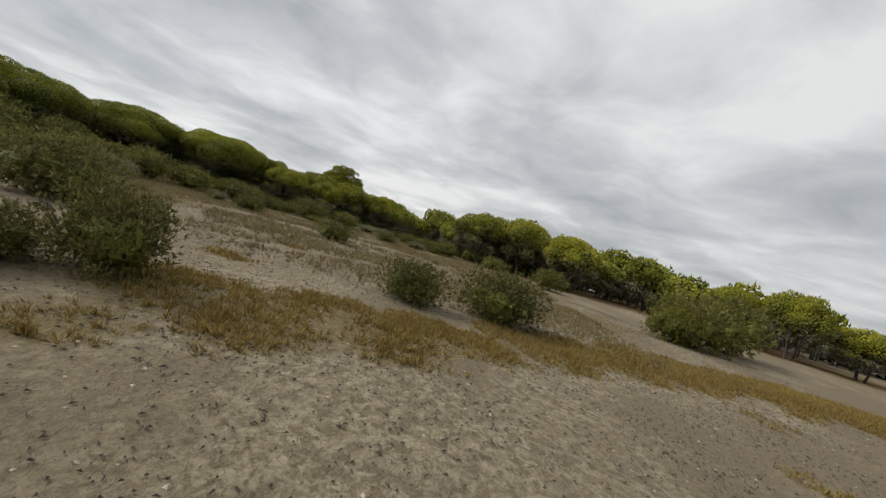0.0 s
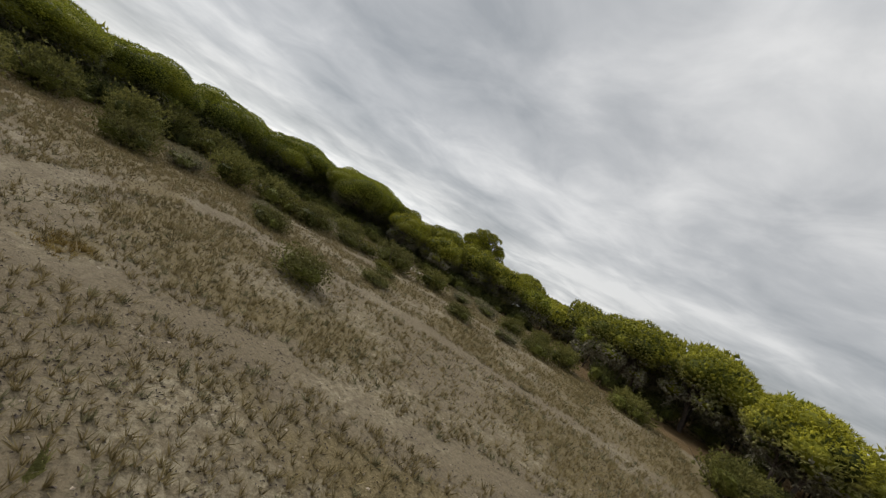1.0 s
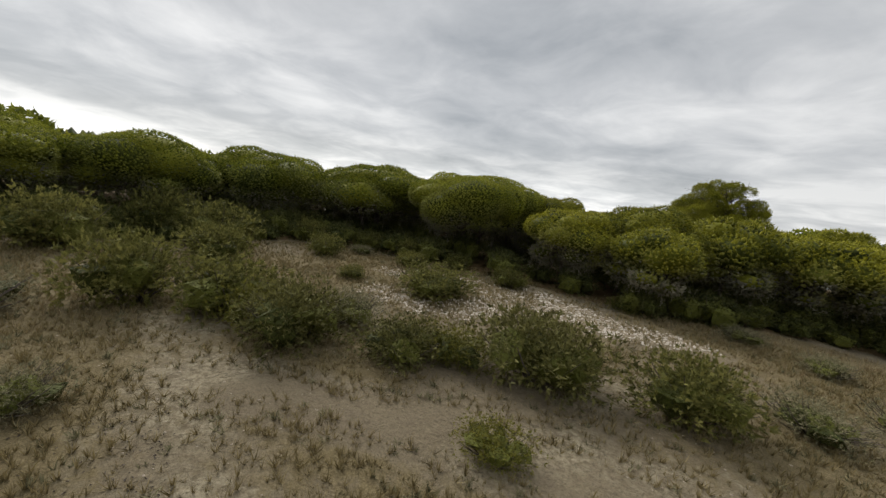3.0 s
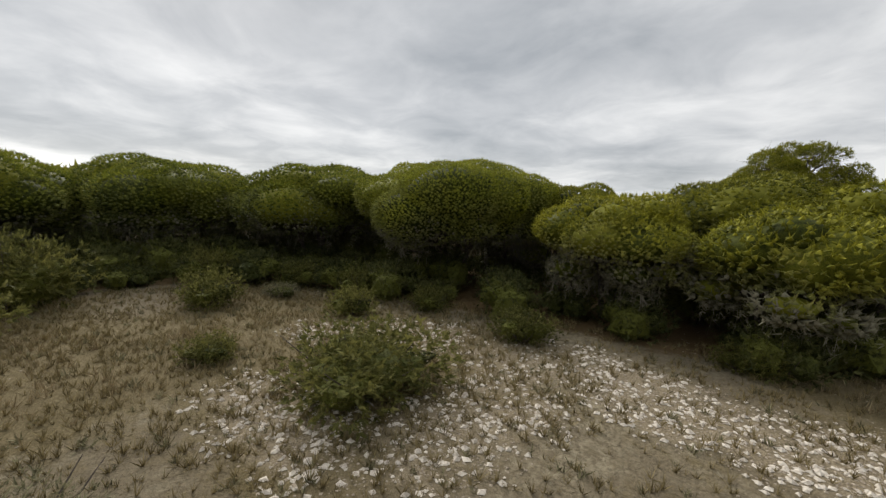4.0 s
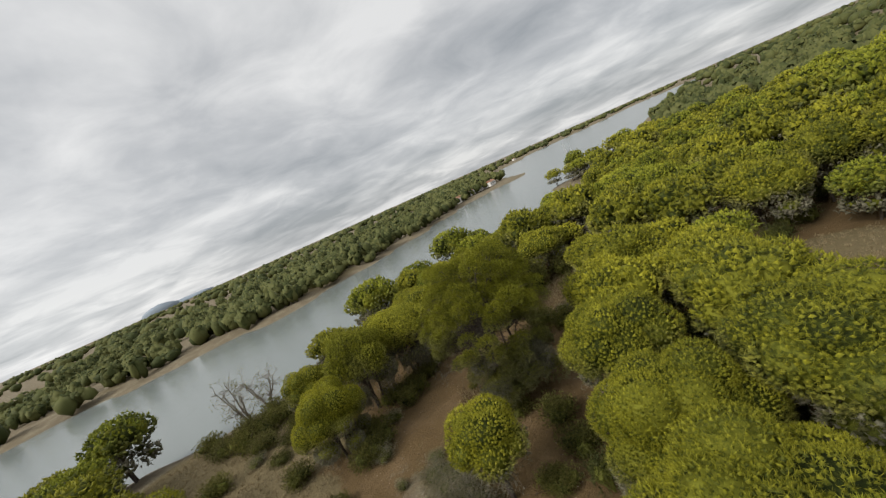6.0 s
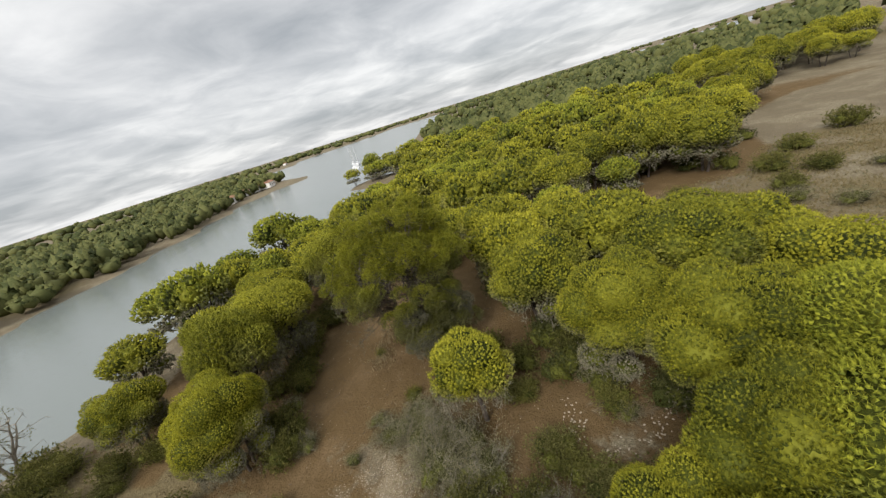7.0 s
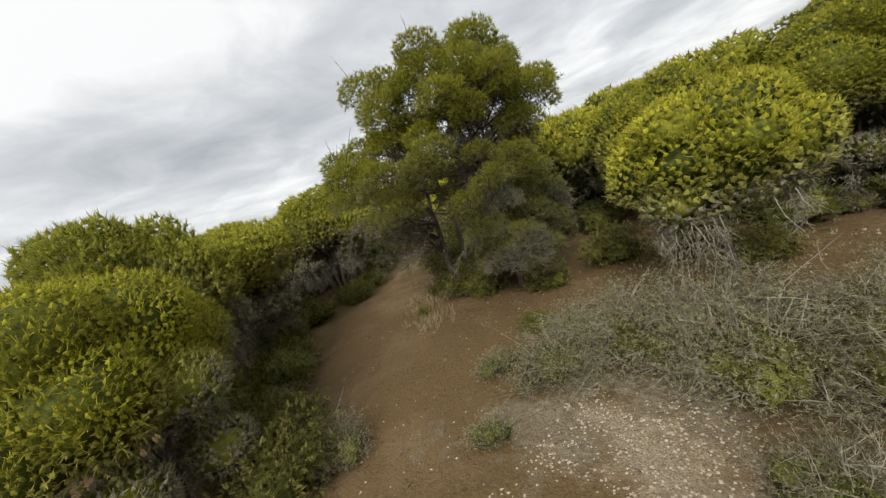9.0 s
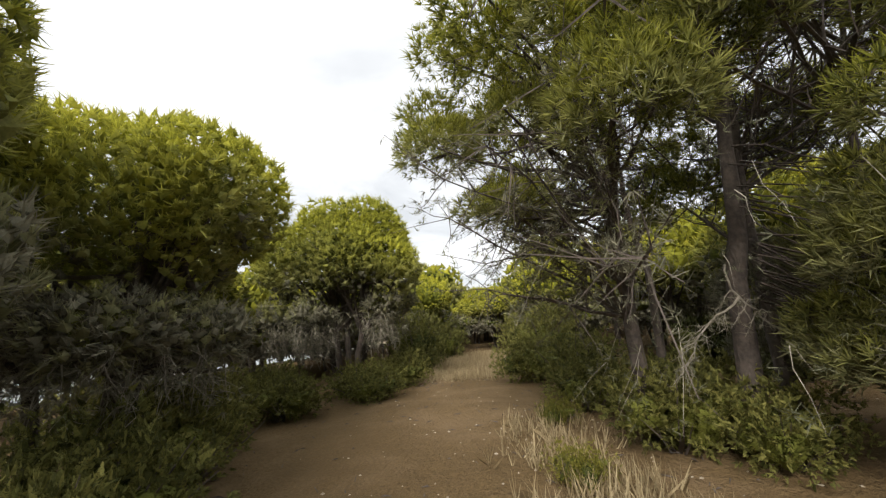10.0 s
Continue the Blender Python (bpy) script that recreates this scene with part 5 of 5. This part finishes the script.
EDGE = [(-28.6, 4), (-29.4, 10), (-30.2, 20), (-31.8, 29), (-31.4, 35.6), (-27.6, 38.0), (-23.2, 40.4), (-18.5, 42.0), (-14.2, 45.6), (-10, 50.6), (-5, 53.5)]
for (x0_, y0_), (x1_, y1_) in zip(EDGE, EDGE[1:]):
    for k_ in range(max(1, int(math.hypot(x1_ - x0_, y1_ - y0_) / 1.9))):
        u_ = (k_ + 0.5) / max(1, int(math.hypot(x1_ - x0_, y1_ - y0_) / 1.9))
        w_ = math.sin(x0_ * 7 + k_ * 2.3)
        if math.hypot(x0_ + (x1_ - x0_) * u_ + 17.6, y0_ + (y1_ - y0_) * u_ - 41.6) < 2.6:
            continue
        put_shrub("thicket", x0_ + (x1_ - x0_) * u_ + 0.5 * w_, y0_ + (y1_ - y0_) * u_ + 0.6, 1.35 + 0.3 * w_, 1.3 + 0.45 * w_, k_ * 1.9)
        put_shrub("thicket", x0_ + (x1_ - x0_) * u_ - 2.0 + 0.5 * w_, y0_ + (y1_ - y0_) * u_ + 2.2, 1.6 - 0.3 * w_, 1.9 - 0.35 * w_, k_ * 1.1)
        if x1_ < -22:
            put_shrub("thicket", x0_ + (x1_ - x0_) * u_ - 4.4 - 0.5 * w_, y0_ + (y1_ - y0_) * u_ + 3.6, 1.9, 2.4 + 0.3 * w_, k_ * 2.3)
for n_, (s_, x_, y_, r_, h_) in enumerate(SHRUB_PLAN):
    put_shrub(s_, x_, y_, r_, h_, n_ * 1.7, n_)


# ================= low growth and stones =================
def grass_field(name, label, material, places, hgt, blades, wide, seed, spread=0.45, clumps=3):
    rng = np.random.default_rng(seed)
    soup = Soup()
    z = land(places[:, 0], places[:, 1]) - 0.02
    p = np.concatenate([places, z[:, None]], 1)
    way = np.zeros_like(p); way[:, 2] = 1.0
    s = hgt * rng.uniform(0.55, 1.5, len(p))
    for k in range(clumps):
        off = rng.normal(0, 0.32, (len(p), 3)) * s[:, None] * [1, 1, 0]
        tufts(soup, p + off, way, s, blades, rng, wide, spread)
    ob = part(name, soup.mesh(name), material)
    return tagged(ob, label, "grass", kind="stuff")


def strewn(n, box, seed, keep):
    rng = np.random.default_rng(seed)
    p = np.stack([rng.uniform(box[0], box[1], n), rng.uniform(box[2], box[3], n)], 1)
    return p[keep(p[:, 0], p[:, 1], rng)]


def tussock_keep(x, y, rng):
    dens = 0.8 + 0.55 * vnoise(x / 2.6, y / 2.6, 51) + 0.4 * vnoise(x / 0.9, y / 0.9, 52)
    dens = dens * smooth((y - 9) / 4) * smooth(signed(CLEARING, x, y) / 2 + 0.8)
    return (rng.uniform(0, 1, len(x)) < dens) & (track_gap(x, y) > 0.5 + 0.3 * vnoise(x / 1.2, y / 1.2, 53))


grass_field("thyme_tufts", "brown and grey-green low tufts dotting the sand", THYME, strewn(78000, (-31, 8, 6, 47), 61, tussock_keep), 0.15, 10, 0.085, 62, 0.6, 1)
grass_field("sage_tufts", "small grey-green tufts on the sand", SAGE, strewn(7000, (-31, 8, 8, 47), 63, tussock_keep), 0.13, 6, 0.2, 64, 0.9)


def dry_keep(x, y, rng):
    return rng.uniform(0, 1, len(x)) < disc_zone(x, y, DRY_SPOTS, 1.2) ** 2 * (0.85 + 0.8 * vnoise(x / 1.1, y / 1.1, 57))


grass_field("dry_grass", "rust-brown matted dry grass along the sand edge", RUSTGRASS, strewn(60000, (-7, 19, 3, 14), 65, dry_keep), 0.105, 6, 0.13, 66, 1.1)
grass_field("dry_meadow", "straw-coloured dry grass between shrubs", DRYGRASS, strewn(36000, (-42, 4, 12, 84), 67, dry_keep), 0.17, 4, 0.09, 68, 0.6)


def path_grass_keep(x, y, rng):
    m = disc_zone(x, y, [(-20.3, 63.5, 0.7), (-18.9, 64.0, 0.7), (-5, 66, 3.5), (-10, 66.2, 2.0), (-17.6, 64.2, 0.6), (-8, 64.6, 1.5)], 0.8)
    return rng.uniform(0, 1, len(x)) < m


grass_field("path_grass", "pale dry grass beside the sandy path", DRYGRASS, strewn(9000, (-24, 0, 60, 70), 69, path_grass_keep), 0.26, 4, 0.06, 70)


def stones(name, label, count, box, seed, keep, lo, hi):
    rng = np.random.default_rng(seed)
    p = strewn(count, box, seed, keep)
    z = land(p[:, 0], p[:, 1])
    v0 = np.array([(1, 0, 0), (-1, 0, 0), (0, 1, 0), (0, -1, 0), (0, 0, 1), (0, 0, -1)], float)
    f0 = np.array([(0, 2, 4), (2, 1, 4), (1, 3, 4), (3, 0, 4), (2, 0, 5), (1, 2, 5), (3, 1, 5), (0, 3, 5)])
    n = len(p)
    s = rng.uniform(lo, hi, n)[:, None, None]
    v = v0[None] * s * rng.uniform(0.5, 1.3, (n, 6, 1)) * [1, 1, 0.6]
    a = rng.uniform(0, 6.28, n)
    c, q = np.cos(a)[:, None], np.sin(a)[:, None]
    v = np.stack([v[..., 0] * c - v[..., 1] * q, v[..., 0] * q + v[..., 1] * c, v[..., 2]], -1)
    v = v + np.stack([p[:, 0], p[:, 1], z + lo * 0.3], 1)[:, None]
    f = f0[None] + (np.arange(n) * 6)[:, None, None]
    ob = part(name, mesh_of(name, v.reshape(-1, 3), f.reshape(-1, 3)), RUBBLE if name == "limestone_rubble" else STONE)
    return tagged(ob, label, "stones", kind="stuff")


def gravel_keep(x, y, rng):
    return rng.uniform(0, 1, len(x)) < disc_zone(x, y, GRAVEL_SPOTS, 0.7) * 0.9


def rubble_keep(x, y, rng):
    return (rng.uniform(0, 1, len(x)) < disc_zone(x, y, GRAVEL_SPOTS[2:], 0.9) * (0.5 + 0.4 * vnoise(x / 0.8, y / 0.8, 76))) & (y < 50)


def scatter_keep(x, y, rng):
    return rng.uniform(0, 1, len(x)) < 0.10 + 0.12 * vnoise(x / 2.2, y / 2.2, 71)


stones("gravel", "pale limestone gravel patches", 110000, (-30, -11, 31, 63), 72, gravel_keep, 0.01, 0.03)
stones("limestone_rubble", "white limestone rubble strewn over the dune between shrubs", 17000, (-25, -10, 31, 44), 75, rubble_keep, 0.025, 0.08)
stones("pebbles", "scattered pale pebbles and shell bits on the ground", 90000, (-30, 14, -4, 68), 73, scatter_keep, 0.01, 0.032)


def floor_sticks(name, label, p, seed, long=1.0):
    """Fallen twigs, cones and dry scraps strewn on the ground."""
    rng = np.random.default_rng(seed)
    soup = Soup()
    a = rng.uniform(0, 6.28, len(p))
    z = land(p[:, 0], p[:, 1]) + 0.012
    c = np.concatenate([p, z[:, None]], 1)
    d = np.stack([np.cos(a), np.sin(a), rng.normal(0, 0.12, len(p))], 1) * rng.uniform(0.02, 0.11, (len(p), 1)) * long
    w = np.stack([-np.sin(a), np.cos(a), 0 * a], 1) * rng.uniform(0.004, 0.012, (len(p), 1))
    v = np.stack([c - d, c + d * 0.9 + w, c + d * 0.9 - w, c - d * 0.2 + [0, 0, 0.02]], 1).reshape(-1, 3)
    k = (np.arange(len(p)) * 4)[:, None]
    soup.add(v, np.concatenate([k + [[0, 1, 3]], k + [[0, 3, 2]], k + [[1, 2, 3]]]))
    tagged(part(name, soup.mesh(name), BARK), label, "litter", kind="stuff")



def litter_keep(x, y, rng):
    return (signed(CLEARING, x, y) < -0.5) & (rng.uniform(0, 1, len(x)) < 0.3 + 0.3 * vnoise(x / 1.8, y / 1.8, 92))


def sand_keep(x, y, rng):
    return rng.uniform(0, 1, len(x)) < 0.55 + 0.5 * vnoise(x / 1.4, y / 1.4, 94)


floor_sticks("twig_litter", "fallen twigs strewn over the red-brown pine litter", strewn(9000, (-34, -4, 46, 72), 91, litter_keep), 90)
floor_sticks("sand_debris", "dark dry scraps of plants scattered on the pale sand", strewn(60000, (-14, 16, -2, 26), 95, sand_keep), 96, 0.32)


# ================= shore and distance =================
def dead_tree(x, y, h, seed):
    rng = np.random.default_rng(seed)
    ob = thing("dead_tree", "half-bare wind-bent tree on the lagoon shore", "tree")
    wood, leaf = Soup(), Soup()
    for k in range(4):
        a = rng.uniform(0, 6.28)
        l = bent((0, 0, -0.3), (np.cos(a) * 1.2, np.sin(a) * 1.2, h * rng.uniform(0.7, 1)), 8, 0.12, rng)
        wood.add(*tube(l, np.linspace(0.11, 0.03, 8), 6))
        for m in range(16):
            q = l[rng.integers(2, 8)]
            l2 = bent(q, q + rng.normal(0, 0.6, 3) + [0, 0, 0.35], 5, 0.08, rng)
            wood.add(*tube(l2, np.linspace(0.03, 0.006, 5), 4))
            for j in range(4):
                e = l2[rng.integers(2, 5)]
                wood.add(*tube(bent(e, e + rng.normal(0, 0.28, 3), 3, 0.04, rng), [0.01, 0.007, 0.003], 3))
            if m % 3 == 0:
                tufts(leaf, l2[-1] + rng.normal(0, 0.22, (14, 3)), rng.normal(0, 1, (14, 3)), 0.13, 5, rng, 0.3)
    part("branch_frame", wood.mesh("dead_tree_frame"), GREYTWIG, ob)
    part("foliage", leaf.mesh("dead_tree_foliage"), LENTISK, ob)
    ob.location = (x, y, height(x, y))


dead_tree(-31.4, 83.0, 4.2, 81)
dead_tree(-29.6, 84.6, 3.2, 82)


def box_into(bm, lo, hi):
    m = Matrix.Translation([(a + b) / 2 for a, b in zip(lo, hi)]) @ Matrix.Diagonal([b - a for a, b in zip(lo, hi)] + [1])
    return bmesh.ops.create_cube(bm, size=1, matrix=m)["verts"]


def bm_mesh(name, bm):
    me = bpy.data.meshes.new(name)
    bm.to_mesh(me); bm.free()
    return me


def boat_parts():
    bm = bmesh.new()
    rings = []
    for u in np.linspace(0, 1, 7):
        w = 0.95 * math.sin(math.pi * min(1, 0.25 + 0.75 * (1 - u))) if u < 1 else 0.03
        w = 0.95 * (1 - u ** 2.4) + 0.03
        x = -2.6 + 5.4 * u
        rings.append([bm.verts.new((x, w * s, z)) for s, z in ((-1, 0.75), (-0.8, 0.1), (0, -0.25), (0.8, 0.1), (1, 0.75))])
    for a, b in zip(rings, rings[1:]):
        for i in range(4):
            bm.faces.new((a[i], a[i + 1], b[i + 1], b[i]))
        bm.faces.new((a[4], a[0], b[0], b[4]))
    bm.faces.new(rings[0])
    hull = bm_mesh("boat_hull", bm)
    bm = bmesh.new(); box_into(bm, (-1.2, -0.5, 0.7), (0.8, 0.5, 1.15)); bmesh.ops.bevel(bm, geom=bm.edges[:], offset=0.12, segments=2, affect="EDGES")
    cabin = bm_mesh("boat_cabin", bm)
    v, f = tube([(0.4, 0, 0.6), (0.4, 0, 4), (0.4, 0, 8.2)], [0.07, 0.06, 0.04], 6)
    mast = mesh_of("boat_mast", v, f)
    v, f = tube([(0.35, 0, 1.6), (-1.0, 0, 1.6), (-2.3, 0, 1.62)], [0.16, 0.2, 0.1], 6)
    boom = mesh_of("boat_boom", v, f)
    return hull, cabin, mast, boom


BOAT = boat_parts()
for n_, (x_, y_, a_) in enumerate([(108, 147, 0.4), (113, 150, 0.5), (119, 152, 0.3), (124, 158, 0.8), (103, 143, 0.6)]):
    b_ = thing("sailing_boat", "white moored sailing boat with furled sail and bare mast", "boat", "moored boats")
    for nm_, me_, mt_ in zip(("hull", "cabin", "mast", "furled_sail"), BOAT, (HULL, HULL, METAL, HULL)):
        part(nm_, me_, mt_, b_)
    b_.matrix_basis = pose(x_, y_, 0.0, 0, 0, math.degrees(a_))


def house_parts(w, d, h):
    bm = bmesh.new(); box_into(bm, (-w / 2, -d / 2, -0.5), (w / 2, d / 2, h))
    wall = bm_mesh("house_wall", bm)
    bm = bmesh.new()
    a = [bm.verts.new(p) for p in ((-w / 2 - .3, -d / 2 - .3, h), (w / 2 + .3, -d / 2 - .3, h), (w / 2 + .3, d / 2 + .3, h), (-w / 2 - .3, d / 2 + .3, h), (-w / 2 - .3, 0, h + 1.3), (w / 2 + .3, 0, h + 1.3))]
    for q in ((0, 1, 5, 4), (2, 3, 4, 5), (0, 4, 3), (1, 2, 5), (3, 2, 1, 0)):
        bm.faces.new([a[i] for i in q])
    roof = bm_mesh("house_roof", bm)
    wins = []
    for k in range(3):
        bm = bmesh.new(); x = -w / 2 + w * (k + 0.5) / 3
        box_into(bm, (x - 0.5, -d / 2 - 0.05, 1.0), (x + 0.5, -d / 2 + 0.1, 2.1))
        wins.append(bm_mesh("house_window", bm))
    return wall, roof, wins


HOUSE = house_parts(9, 6, 3.0)
for x_, y_, a_ in [(84, 197, 25), (92, 202, 30), (100, 206, 20), (108, 208, 15), (115, 205, 20), (-150, 178, -10), (-138, 182, -8), (-118, 184, 0), (-104, 186, 5), (-230, 172, 0), (-260, 176, 0), (430, 480, 20)]:
    h_ = thing("house", "low whitewashed house with a clay roof beyond the lagoon", "house", "houses across the lagoon")
    part("wall", HOUSE[0], RENDERED, h_); part("roof", HOUSE[1], TILES, h_)
    for w_ in HOUSE[2]:
        part("window", w_, GLASSY, h_)
    h_.matrix_basis = pose(x_, y_, height(x_, y_), 0, 0, a_) @ Matrix.Scale(0.72, 4)


def hills():
    rng = np.random.default_rng(3)
    for cx, cy, w, h in ((-273, 3000, 110, 52), (-130, 3150, 180, 26)):
        v, f = BALL2
        p = v * [w, w * 0.5, h] * (1 + 0.06 * rng.normal(0, 1, (len(v), 1))) + [cx, cy, 0]
        tagged(part("hill", mesh_of("hill", p, f, True), HILL), "hazy blue-grey hill on the horizon", "hill", kind="structure")


hills()


def stone_rows():
    """Loose limestone lumps lying in two short rows on the litter."""
    rng = np.random.default_rng(12)
    kinds = []
    for k in range(4):
        bm = bmesh.new()
        bmesh.ops.create_icosphere(bm, subdivisions=2, radius=1)
        for v in bm.verts:
            v.co = Vector((v.co.x * 1.2, v.co.y * 0.8, v.co.z * 0.6)) * (1 + 0.22 * noise.noise(v.co * 1.7 + Vector((k * 9, 0, 0))))
        kinds.append(bm_mesh("limestone_lump", bm))
    for (x0, y0), (x1, y1), n in (((-24.9, 52.6), (-22.8, 53.4), 48), ((-24.6, 50.4), (-22.6, 48.8), 48), ((-25.4, 52.0), (-24.9, 51.0), 20)):
        for k in range(n):
            u = rng.uniform()
            x, y = x0 + (x1 - x0) * u + rng.normal(0, 0.22), y0 + (y1 - y0) * u + rng.normal(0, 0.22)
            r = rng.uniform(0.018, 0.05)
            ob = part("limestone_lump", kinds[k % 4], STONE)
            tagged(ob, "pale loose limestone lump lying on the pine litter", "stone", "limestone lumps")
            ob.matrix_basis = Matrix.LocRotScale((x, y, height(x, y) + r * 0.3), Euler((rng.normal(0, 0.2), rng.normal(0, 0.2), rng.uniform(0, 6.28))), (r, r, r))


stone_rows()
